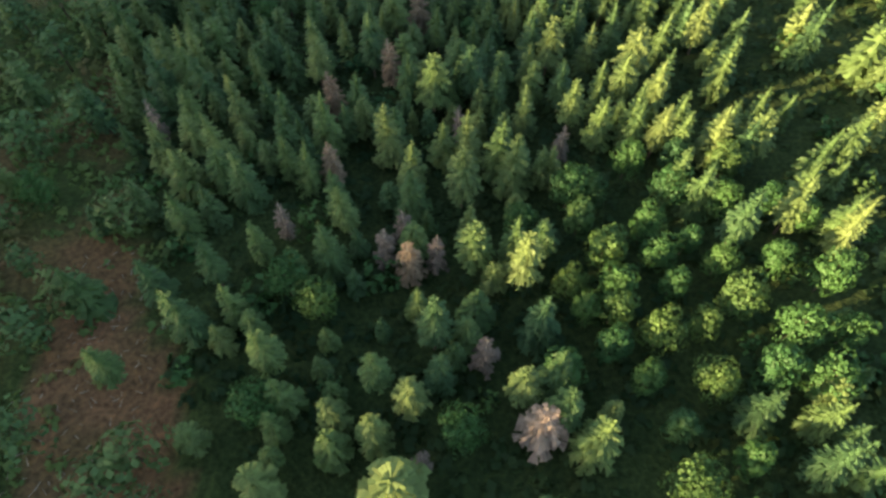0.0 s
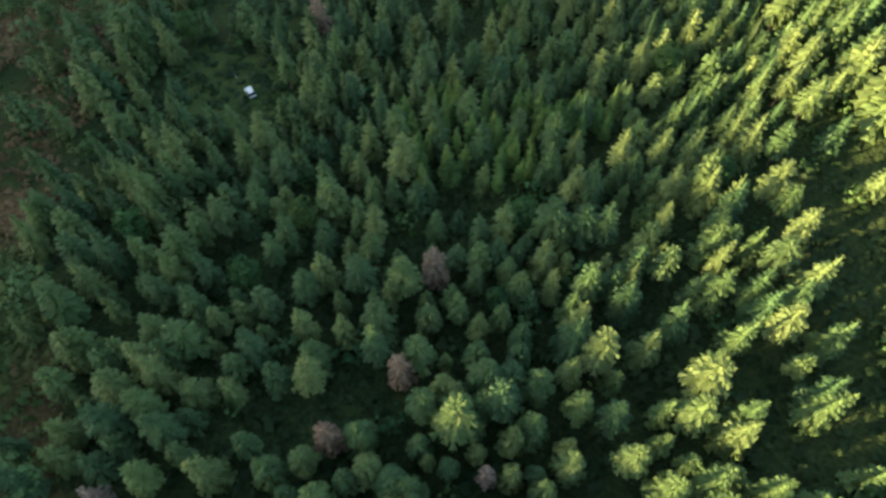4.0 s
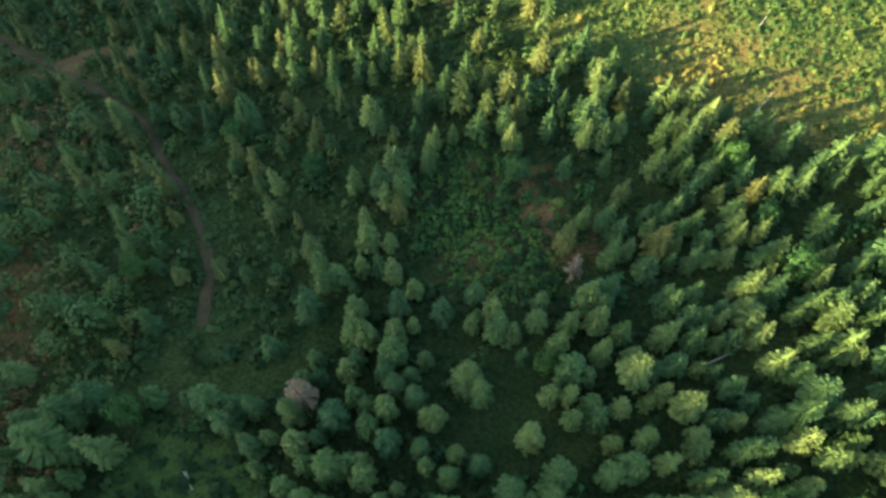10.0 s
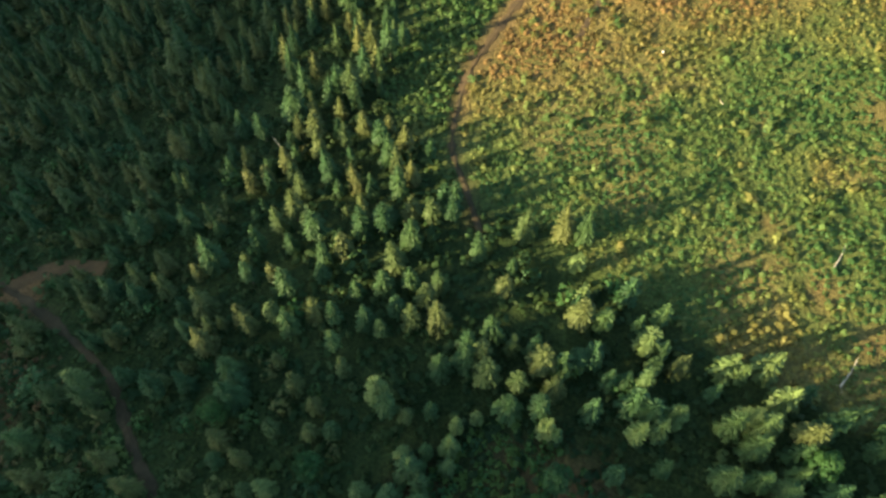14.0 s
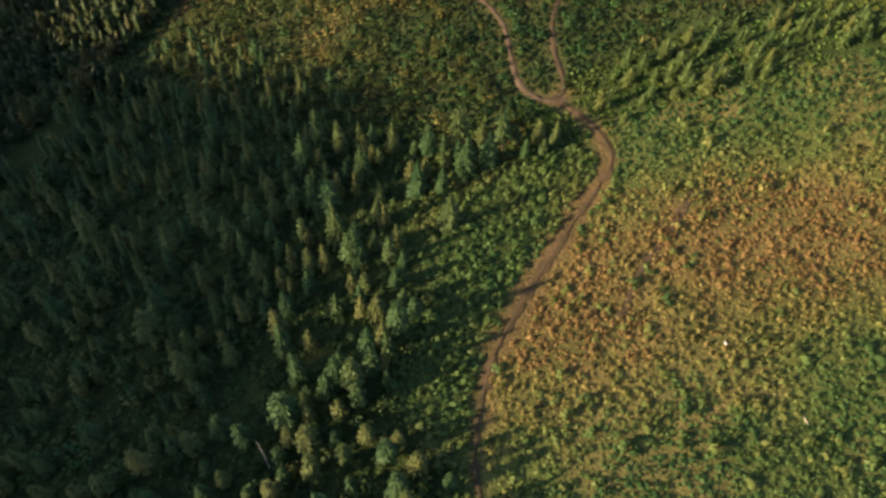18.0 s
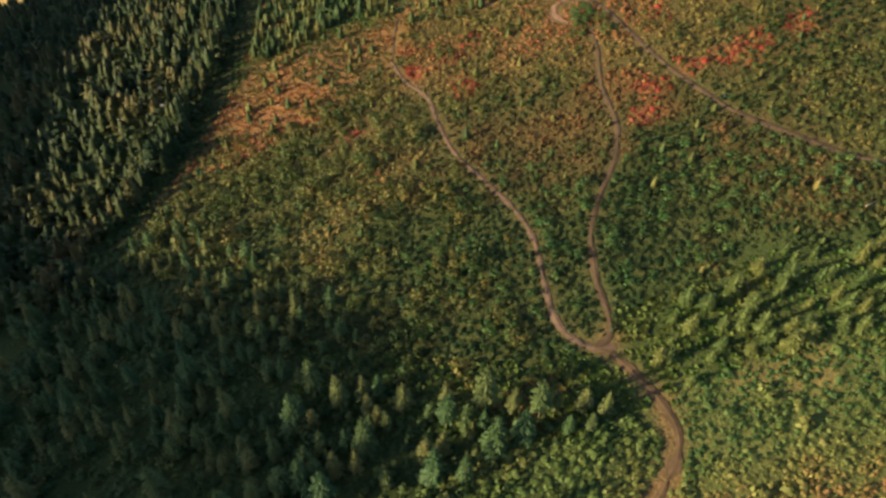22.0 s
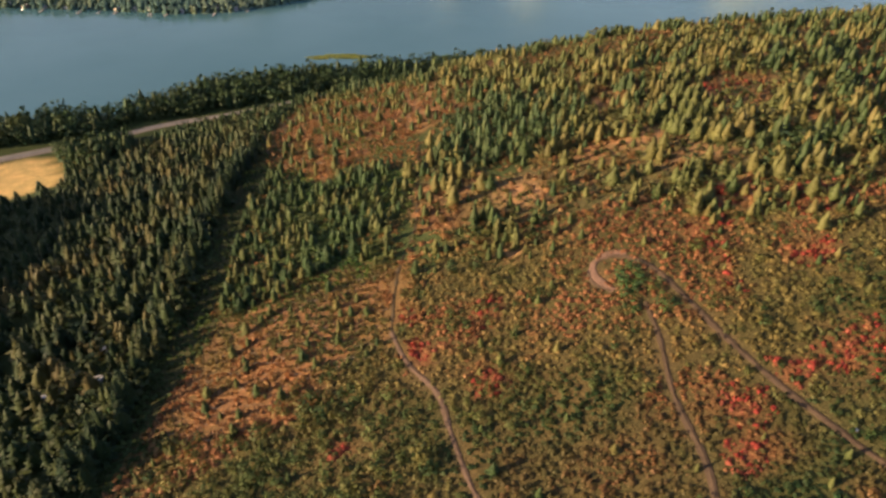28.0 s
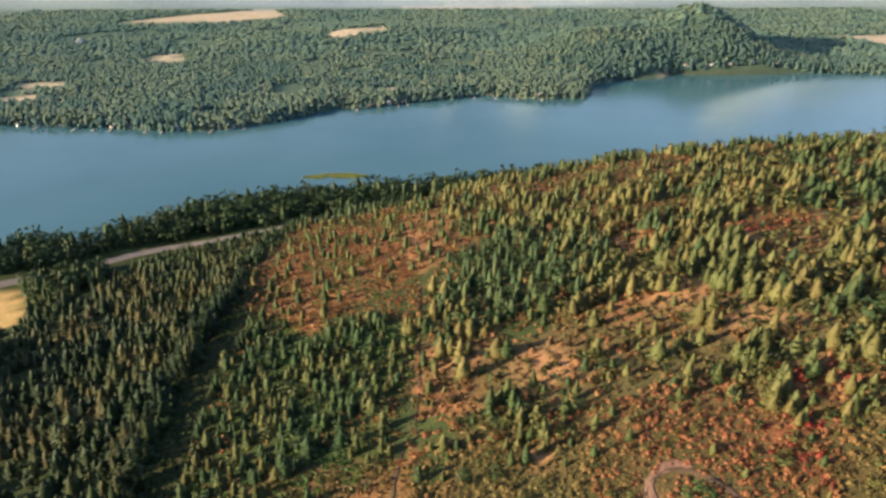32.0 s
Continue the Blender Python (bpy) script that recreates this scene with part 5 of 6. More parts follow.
# distant woods over the lake
def across(y0, y1, step):
    fx, fy = np.meshgrid(np.arange(-1400, 1500, step), np.arange(y0, y1, step))
    fx, fy = (fx + rng.uniform(-0.5, 0.5, fx.shape) * step).ravel(), (fy + rng.uniform(-0.5, 0.5, fy.shape) * step).ravel()
    ok = (fy - np.interp(fx, FAR_X, FAR_Y) > 8) & (np.abs(fx) < 0.75 * fy + 60)
    for p in FAR_FIELDS:
        ok &= ~inside(p, fx, fy)
    ok &= (vnoise(fx, fy, 90, 41) > 0.16) | (fy - np.interp(fx, FAR_X, FAR_Y) < 70)
    return np.stack([fx[ok], fy[ok]], -1)


FAR_TREES = []
for s in range(4):
    r = np.random.default_rng(90 + s)
    v, f = [], []
    for i, (t, q) in enumerate(((0.05, 1.0), (0.55, 0.62))):
        for k in range(5):
            a = 6.283 * (k + 0.5 * i) / 5
            w = q * r.uniform(0.7, 1.3)
            v.append((w * math.cos(a), w * math.sin(a), t + r.uniform(-0.08, 0.08)))
    v.append((0, 0, 1.0))
    for k in range(5):
        a, b = k, (k + 1) % 5
        f += [(a, b, b + 5), (a, b + 5, a + 5)]
    f += [(5 + k, 5 + (k + 1) % 5, 10) for k in range(5)]
    v, f, nm = rounded_off(np.array(v), np.array(f), 2.2, None, 0.15)
    FAR_TREES.append((v, f, np.zeros(len(f), int), nm))
near_shore = across(1375, 1960, 7.0)
d = near_shore[:, 1] - np.interp(near_shore[:, 0], FAR_X, FAR_Y)
near_shore = near_shore[(d < 130) & (np.abs(near_shore[:, 0]) < 1050)]
behind = across(1375, 1950, 9.0)
behind = behind[behind[:, 1] - np.interp(behind[:, 0], FAR_X, FAR_Y) > 125]
# all three woods carry haze in their leaf colour
woods("far_shore_woods", FAR_TREES, near_shore, (7, 15), 1.0, [hazed_leaves], "green woods along the far shore, paled for haze", slim=(0.30, 0.46), smooth=True, stands=120)
woods("far_woods", FAR_TREES, behind, (5.5, 9.5), 1.0, [hazed_leaves], "green woods behind the far shore, paled for haze", slim=(0.50, 0.75), smooth=True, stands=120)
woods("distant_woods", FAR_TREES, across(1950, 2950, 15), (6, 10), 1.0, [hazed_leaves], "green woods beyond the lake, paled for haze", slim=(0.75, 1.15), smooth=True, stands=160)

# ---------------------------------------------------------------- shrubs and ferns
def tuft(seed, n, spread=1.0, flat=0.6, leaf=1.0):
    """A shrub of broad pointed leaf sprays; one unit across."""
    r = np.random.default_rng(seed)
    v, f = [], []
    for k in range(n):
        a, e = k * 2.4 + r.uniform(-0.4, 0.4), r.uniform(0.15, 1.35)
        d = np.array((math.cos(a) * math.cos(e), math.sin(a) * math.cos(e), math.sin(e) * flat))
        base = d * r.uniform(0.0, 0.1)
        tip = d * r.uniform(0.42, 0.62) * spread
        sd = np.array((-math.sin(a), math.cos(a), r.uniform(-0.3, 0.3))) * r.uniform(0.19, 0.32) * leaf
        mid = (base + tip) * 0.5 + np.array((0, 0, 0.07))
        b = len(v)
        v += [base, mid + sd, tip - np.array((0, 0, 0.05)), mid - sd]
        f.append((b, b + 1, b + 2, b + 3))
    v, f, nm = rounded_off(np.array(v), np.array(f), 0.35, (0, 0, 0.05))
    return v, f, np.zeros(len(f), int), nm


TUFTS = [tuft(s, n, 1.0, f) for s, n, f in ((1, 9, 0.95), (2, 8, 0.8), (3, 9, 1.1), (4, 8, 0.9))]



def dome(seed, n, flat):
    """A low uneven shrub: leaf sprays laid over two or three lumps; one unit across."""
    r = np.random.default_rng(seed)
    v, f = [], []
    lumps = [(np.array((r.uniform(-0.24, 0.24), r.uniform(-0.24, 0.24), 0.0)), r.uniform(0.24, 0.42)) for _ in range(3)]
    for k in range(n):
        mid, big = lumps[k % 3]
        a, e = k * 2.4 + r.uniform(-0.5, 0.5), r.uniform(0.1, 1.45)
        d = np.array((math.cos(a) * math.cos(e), math.sin(a) * math.cos(e), math.sin(e)))
        sd = np.array((-math.sin(a), math.cos(a), r.uniform(-0.4, 0.4)))
        up = np.cross(d, sd) * (-1 if r.random() < 0.5 else 1)
        w, h = r.uniform(0.10, 0.21), r.uniform(0.16, 0.30)
        p = mid + d * big * r.uniform(0.7, 1.15)
        b = len(v)
        v += [p - up * h, p + sd * w, p + up * h + d * 0.10, p - sd * w]
        f.append((b, b + 1, b + 2, b + 3))
    v = np.array(v) * (1, 1, flat)
    v[:, 2] = np.maximum(v[:, 2], 0.0)
    v, f, nm = rounded_off(v, np.array(f), 0.25, (0, 0, -0.15), 0.42)
    return v, f, np.zeros(len(f), int), nm


FINE_TUFTS = [dome(s, n, f) for s, n, f in ((5, 10, 0.9), (6, 9, 0.7), (7, 11, 1.15), (8, 9, 0.8), (9, 10, 1.0), (10, 9, 0.6))]


def shrubs(name, poly, step, size, colours, label, keep=1.0, patch=None, clear=1.6, red=True, warm=None, wander=14.0, tall=1.0, kinds=TUFTS):
    p = np.array(poly)
    x0, y0, x1, y1 = *p.min(0), *p.max(0)
    X, Y = np.meshgrid(np.arange(x0, x1, step), np.arange(y0, y1, step))
    X, Y = X.ravel(), Y.ravel()
    X, Y = X + rng.uniform(-0.5, 0.5, len(X)) * step, Y + rng.uniform(-0.5, 0.5, len(Y)) * step
    ok = inside(poly, X + wander * (vnoise(X, Y, 22, 15) - 0.5), Y + wander * (vnoise(X, Y, 22, 16) - 0.5)) & (rng.random(len(X)) < keep)
    if patch:
        ok &= vnoise(X, Y, patch[0], patch[2]) > patch[1]
    X, Y = X[ok], Y[ok]
    ok = ~(inside(BARE, X + 4 * (vnoise(X, Y, 6, 58) - 0.5), Y) & (rng.random(len(X)) < 0.8))
    X, Y = X[ok], Y[ok]
    ok = (near_track(X, Y) > clear * (0.5 + 0.9 * vnoise(X, Y, 4, 59))) & (rng.random(len(X)) > 0.75 * blobs(WORN, X, Y))
    X, Y = X[ok], Y[ok]
    n = len(X)
    cols = np.array(colours)
    north = np.clip((Y - warm[0] - 0.25 * X) / 60, -0.35, 0.35) * warm[1] - np.clip((Y - 382) / 26, 0, 1) * 0.78 * (Y < 450) - np.clip((512 - Y) / 40, 0, 1) * np.clip((140 - X) / 340 - 0.1, 0.1, 0.34) * (Y > 420) if warm else 0.0
    mixed = np.clip(north + vnoise(X, Y, 19, 51) * 0.6 + vnoise(X, Y, 6, 52) * 0.45 + vnoise(X, Y, 48, 53) * 0.55 - 0.30 + rng.uniform(-0.06, 0.06, n), 0, 0.999) * len(cols)
    mixed = np.where(inside(BUSHY_EDGE, X, Y), mixed * 0.6, mixed)
    lo = mixed.astype(int)
    blend = (mixed - lo)[:, None]
    c = (cols[lo] * (1 - blend) + cols[np.minimum(lo + 1, len(cols) - 1)] * blend) * rng.uniform(0.9, 1.1, (n, 1))
    if red:
        hot = rng.random(n) < np.clip(blobs([(bx, by, br * 1.3) for bx, by, br in RED], X + 9 * (vnoise(X, Y, 7, 57) - 0.5), Y + 9 * (vnoise(X, Y, 7, 56) - 0.5)) * 1.6 - 0.35, 0, 0.8)
        reds = np.array(((0.26, 0.044, 0.030), (0.24, 0.066, 0.038), (0.23, 0.112, 0.046)))
        c[hot] = reds[rng.choice(3, hot.sum(), p=(0.4, 0.3, 0.3))] * rng.uniform(0.7, 1.25, (hot.sum(), 1))
    w = rng.uniform(size[0], size[1], n) * (1 + 0.15 * (rng.random(n) > 0.9))
    pos = np.stack([X, Y, on_ground(X, Y) - 0.12], -1)
    v, f, ix, tn, nm = scatter(kinds, rng.integers(0, len(kinds), n), pos, rng.uniform(0, 6.28, n), w, w * rng.uniform(0.75, 1.1, n) * tall, c)
    ob = new(name, mesh_of(name, v, f, [shrub_leaves], colours={"leaf": tn}, normals=nm))
    return tagged(ob, label, "shrubs", kind="stuff")


GREENS = [(0.045, 0.105, 0.030), (0.070, 0.135, 0.034), (0.105, 0.160, 0.038), (0.150, 0.175, 0.042)]
DEEP_GREENS = [(0.036, 0.080, 0.023), (0.052, 0.100, 0.026), (0.080, 0.120, 0.030)]
MEADOW_COLS = [(0.052, 0.104, 0.032), (0.090, 0.138, 0.040), (0.142, 0.160, 0.046), (0.192, 0.170, 0.051), (0.208, 0.152, 0.052), (0.222, 0.134, 0.052)]
SLOPE_COLS = [(0.024, 0.050, 0.015), (0.046, 0.066, 0.020), (0.112, 0.108, 0.034), (0.170, 0.136, 0.043), (0.214, 0.130, 0.047), (0.250, 0.108, 0.047)]
DULL_COLS = [(0.017, 0.039, 0.012), (0.024, 0.047, 0.015), (0.037, 0.054, 0.017), (0.062, 0.064, 0.021), (0.100, 0.072, 0.027), (0.150, 0.082, 0.032), (0.200, 0.090, 0.036)]
RUST_COLS = [(0.09, 0.100, 0.034), (0.155, 0.122, 0.043), (0.235, 0.142, 0.054), (0.285, 0.132, 0.054), (0.30, 0.165, 0.074)]
shrubs("meadow_shrubs", MEADOW, 1.38, (0.7, 2.3), MEADOW_COLS, "yellow-green ferns and low shrubs covering a meadow", warm=(330, 1.1), wander=4.0, kinds=FINE_TUFTS)
shrubs("meadow_bushes", MEADOW, 5.0, (2.2, 3.6), MEADOW_COLS[:4], "rounded olive and green bushes standing in the meadow", 0.7, (14, 0.35, 75), tall=1.1, wander=4.0, kinds=FINE_TUFTS)
shrubs("band_shrubs", SCRUB_BAND, 2.0, (1.6, 3.6), [(0.036, 0.082, 0.025), (0.055, 0.104, 0.029), (0.084, 0.126, 0.034), (0.125, 0.140, 0.040)], "green leafy shrubs between forest and track", kinds=FINE_TUFTS)
DULL = [(-40, 428), (14, 430), (25, 446), (66, 457), (124, 476), (100, 500), (72, 536), (50, 560), (-8, 545), (-30, 500)]
BRIGHT = REGROWTH[:4] + [(-40, 428), (-30, 500), (-8, 545), (50, 560), (72, 536), (100, 500), (124, 476)] + REGROWTH[8:]
shrubs("slope_shrubs", BRIGHT, 2.0, (1.1, 3.2), SLOPE_COLS, "olive and rust shrubs covering the regrowing slope", warm=(566, 0.62), kinds=FINE_TUFTS)
shrubs("hollow_shrubs", DULL, 1.75, (1.1, 3.0), DULL_COLS, "dull olive shrubs between the two dirt tracks", warm=(512, 0.36), kinds=FINE_TUFTS)
shrubs("glade_shrubs", GLADE, 2.0, (1.8, 3.4), GREENS, "bright green shrubs in a forest glade", 0.85, kinds=FINE_TUFTS)
shrubs("rough_shrubs", LEFT_OPEN, 2.3, (1.4, 3.4), [(0.058, 0.122, 0.040), (0.086, 0.150, 0.044), (0.120, 0.160, 0.046), (0.17, 0.11, 0.055)], "low mixed shrubs on rough open ground", 0.85, (10, 0.27, 71), kinds=FINE_TUFTS)
# shrub greens under both woods lowered to paint the shade of the gaps
shrubs("forest_shrubs", [p for p in SOUTH_WOOD if p[1] > -100] + [(110, 0), (60, -40), (-30, -40)], 3.2, (2.2, 4.2), [(0.017, 0.042, 0.014), (0.025, 0.052, 0.017), (0.038, 0.064, 0.020)], "green shrubs on the forest floor, darkened for shade", 0.85, (14, 0.2, 72), kinds=FINE_TUFTS)
shrubs("west_shrubs", WEST_WOOD[:26] + [(-150, 540), (-160, 300)], 2.9, (2.0, 4.2), [(0.026, 0.058, 0.019), (0.036, 0.070, 0.022), (0.052, 0.084, 0.025)], "shrubs between conifers of the lower slope, darkened for shade", 0.85, kinds=FINE_TUFTS)
shrubs("hedge_shrubs", HEDGE, 2.2, (1.6, 2.8), GREENS, "green shrubs under young conifers", 0.8)
# darker greens here add to the shadow of the edge trees
shrubs("ride_shrubs", [(-160, 480), (-135, 480), (-118, 570), (-104, 640), (-112, 760), (-130, 880), (-150, 880), (-136, 700), (-140, 560)], 2.2, (1.8, 3.2), [(0.030, 0.062, 0.022), (0.042, 0.078, 0.024), (0.060, 0.085, 0.028)], "low shrubs in the forest ride, darkened for tree shadow", 0.7)
shrubs("ridge_brush", RIDGE_WOOD, 6.4, (2.4, 4.6), [(0.050, 0.068, 0.024), (0.075, 0.082, 0.028), (0.12, 0.095, 0.034), (0.20, 0.11, 0.05)], "olive brush between conifers on the ridge", 0.85, (18, 0.3, 74), tall=1.5)
shrubs("cleared_shrubs", [(-130, 556), (-116, 600), (-113, 640), (-77, 646), (-28, 646), (-28, 590), (-33, 586), (-61, 584), (-85, 568), (-108, 556)], 1.9, (1.5, 3.2), [(0.070, 0.088, 0.030), (0.095, 0.098, 0.034)] + RUST_COLS, "dry rust-coloured shrubs on the cleared slope", 0.85)
shrubs("high_cleared_shrubs", SLASH_HIGH, 3.2, (2.0, 4.2), RUST_COLS, "rust shrubs on the upper cleared slope", 0.7)
shrubs("ridge_shrubs", [(-35, 640), (60, 645), (170, 640), (320, 800), (260, 1000), (-40, 950), (0, 840), (-38, 780)], 3.4, (1.6, 4.0), [(0.085, 0.105, 0.032)] + RUST_COLS[:4] + SLOPE_COLS[1:3], "mixed rust and olive shrubs on the ridge", 0.85, kinds=FINE_TUFTS)
shrubs("mid_shrubs", [(-118, 628), (-40, 634), (-33, 700), (-34, 790), (-52, 905), (-64, 1010), (-135, 1000), (-128, 800), (-120, 700)], 2.7, (1.8, 3.4), GREENS[:3] + RUST_COLS[1:4], "green and rust shrubs on the middle slope", 0.85, wander=8.0)
shrubs("edge_shrubs", [(-60, 430), (-12, 415), (20, 411), (28, 424), (14, 437), (-12, 434), (-57, 450)], 2.2, (1.8, 3.2), DEEP_GREENS, "green shrubs along the edge of the dark forest", 0.9, wander=3.0)
shrubs("fork_shrubs", [(-12, 424), (14, 432), (27, 448), (66, 458), (60, 444), (38, 428), (36, 410), (28, 418), (8, 412)], 1.9, (1.6, 3.0), DEEP_GREENS + [(0.105, 0.125, 0.034), (0.14, 0.09, 0.04)], "green shrubs round the fork of the tracks", 0.9, wander=3.0)

# ---------------------------------------------------------------- the camp
def wheel(parent, x, y, r=0.36, w=0.24):
    bm = bmesh.new()
    bmesh.ops.create_cone(bm, cap_ends=True, segments=18, radius1=r, radius2=r, depth=w)
    bmesh.ops.bevel(bm, geom=[e for e in bm.edges if len(e.link_faces) == 2 and max(len(f.verts) for f in e.link_faces) > 4], offset=0.05, segments=2, affect="EDGES")
    bmesh.ops.rotate(bm, verts=bm.verts, matrix=Matrix.Rotation(radians(90), 3, "Y"))
    bmesh.ops.translate(bm, verts=bm.verts, vec=(x, y, r))
    t = part("wheel", bm, rubber, parent, "black rubber tyre")
    bm = bmesh.new()
    bmesh.ops.create_cone(bm, cap_ends=True, segments=14, radius1=r * 0.6, radius2=r * 0.5, depth=w + 0.03)
    bmesh.ops.rotate(bm, verts=bm.verts, matrix=Matrix.Rotation(radians(90), 3, "Y"))
    bmesh.ops.translate(bm, verts=bm.verts, vec=(x, y, r))
    part("rim", bm, steel, t, "grey steel rim")


def loft(bm, sections):
    """A body lofted through closed rings of equal length."""
    rings = [[bm.verts.new(p) for p in s] for s in sections]
    n = len(rings[0])
    for a, b in zip(rings, rings[1:]):
        for k in range(n):
            bm.faces.new((a[k], a[(k + 1) % n], b[(k + 1) % n], b[k]))
    bm.faces.new(rings[0][::-1])
    bm.faces.new(rings[-1])
    bmesh.ops.recalc_face_normals(bm, faces=bm.faces)


def white_car(x, y, turn):
    e = tagged(new("parked_car"), "small white car parked on grass in the forest clearing", "car")
    bm = bmesh.new()

    def ring(yy, w, z0, z1):
        return [(-w, yy, z0 + 0.12), (-w * 0.94, yy, z0), (w * 0.94, yy, z0), (w, yy, z0 + 0.12), (w, yy, z1 - 0.16), (w * 0.9, yy, z1), (-w * 0.9, yy, z1), (-w, yy, z1 - 0.16)]
    loft(bm, [ring(-2.3, 0.78, 0.42, 0.88), ring(-2.15, 0.9, 0.32, 0.98), ring(-1.2, 0.95, 0.28, 1.02), ring(0.0, 0.95, 0.28, 1.02), ring(1.0, 0.95, 0.28, 1.0), ring(1.9, 0.9, 0.32, 0.92), ring(2.3, 0.76, 0.42, 0.78)])
    part("body", bm, white_paint, e, "white painted car body")
    bm = bmesh.new()

    def cab(yy, w, z0, z1, tw):
        return [(-w, yy, z0), (w, yy, z0), (tw, yy, z1), (-tw, yy, z1)]
    loft(bm, [cab(-2.0, 0.86, 0.98, 1.05, 0.8), cab(-1.55, 0.88, 0.98, 1.56, 0.70), cab(-0.2, 0.89, 0.98, 1.62, 0.71), cab(0.35, 0.88, 0.98, 1.56, 0.68), cab(1.05, 0.86, 0.96, 1.02, 0.8)])
    part("windows", bm, dark_glass, e, "dark tinted car windows")
    bm = bmesh.new()
    box(bm, -0.69, 0.69, -1.6, 0.32, 1.565, 1.66, 0.04)
    part("roof", bm, white_paint, e)
    bm = bmesh.new()
    box(bm, -0.74, 0.74, 1.12, 2.15, 0.955, 1.01, 0.03)
    part("bonnet", bm, white_paint, e)
    for sx in (-1, 1):
        bm = bmesh.new()
        box(bm, sx * 0.98 - 0.09, sx * 0.98 + 0.09, 0.75, 0.9, 0.98, 1.12, 0.03)
        part("side_mirror", bm, white_paint, e)
        for nm, mt, yy in (("headlight", lamp_clear, 2.2), ("tail_light", lamp_red, -2.26)):
            bm = bmesh.new()
            box(bm, sx * 0.6 - 0.16, sx * 0.6 + 0.16, yy - 0.05, yy + 0.08, 0.66, 0.84, 0.02)
            part(nm, bm, mt, e)
        bm = bmesh.new()
        box(bm, sx * 0.62 - 0.03, sx * 0.62 + 0.03, -1.45, 0.15, 1.66, 1.71, 0.01)
        part("roof_rail", bm, steel, e, "grey roof rail")
        for yy in (-1.42, 1.42):
            wheel(e, sx * 0.84, yy)
    for nm, yy in (("front_bumper", 2.28), ("rear_bumper", -2.3)):
        bm = bmesh.new()
        box(bm, -0.78, 0.78, yy - 0.07, yy + 0.07, 0.4, 0.6, 0.03)
        part(nm, bm, rubber, e)
    e.matrix_world = pose(x, y, float(on_ground(x, y)) + 0.02, 0, 0, turn) @ Matrix.Diagonal((0.97, 0.70, 0.97, 1))
    return e


white_car(-48.0, 166.8, 32)


def log(x, y, length, r, turn, label, fork=False):
    bm = bmesh.new()
    n, sides = 7, 8
    rr = random.Random(int(x * 7 + y))
    secs = []
    for i in range(n):
        t = i / (n - 1)
        q = r * (1 - 0.6 * t) * rr.uniform(0.9, 1.1)
        bend = 0.06 * length * math.sin(t * 2.2)
        secs.append([(bend + q * math.cos(6.283 * k / sides), length * (t - 0.5), r * 0.8 + q * math.sin(6.283 * k / sides)) for k in range(sides)])
    loft(bm, secs)
    if fork:
        for a, b in ((0.1, 0.7), (-0.15, 0.6), (0.25, 0.45)):
            loft(bm, [[(a * length * t * 1.2 + r * 0.4 * (1 - t) * math.cos(6.283 * k / 5), -length * 0.5 * (1 - t) - length * b * t, r * (0.8 + 1.4 * t) + r * 0.4 * (1.05 - t) * math.sin(6.283 * k / 5)) for k in range(5)] for t in (0, 0.5, 1)])
    me = bpy.data.meshes.new("fallen_log")
    bm.to_mesh(me)
    bm.free()
    me.materials.append(pale_wood)
    ob = tagged(new("fallen_log", me), label, "log", "fallen logs")
    ob.matrix_world = pose(x, y, float(on_ground(x, y)) - 0.02, 0, 0, turn)


log(-53, 174, 4.2, 0.32, 215, "pale forked dead log lying on dirt near the car", True)
log(69, 259, 8.0, 0.24, -40, "bleached fallen trunk among meadow shrubs", True)
log(74, 284, 7.0, 0.2, -35, "thin grey fallen trunk in the meadow")
log(45, 196, 10, 0.26, -62, "bare leaning trunk fallen between conifers", True)
log(60, 330, 4, 0.16, 20, "short pale branch lying in the meadow")
log(-55, 330, 9, 0.24, 35, "pale fallen trunk among dark conifers", True)
log(101, 474, 9, 0.2, -55, "bleached thin trunk lying among young conifers")
for x, y, s in ((49, 349, 0.55), (78, 532, 0.6), (-69, 178, 0.35), (33, 470, 0.4)):
    bm = bmesh.new()
    bmesh.ops.create_icosphere(bm, subdivisions=2, radius=s)
    for v in bm.verts:
        v.co *= 0.8 + 0.4 * noise.noise(v.co * 2.2 + Vector((x, y, 0)))
        v.co.z *= 0.7
    me = bpy.data.meshes.new("boulder")
    bm.to_mesh(me)
    bm.free()
    me.materials.append(stone)
    ob = tagged(new("boulder", me), "small pale boulder lying among shrubs", "rock", "boulders")
    ob.matrix_world = pose(x, y, float(on_ground(x, y)) + s * 0.3)


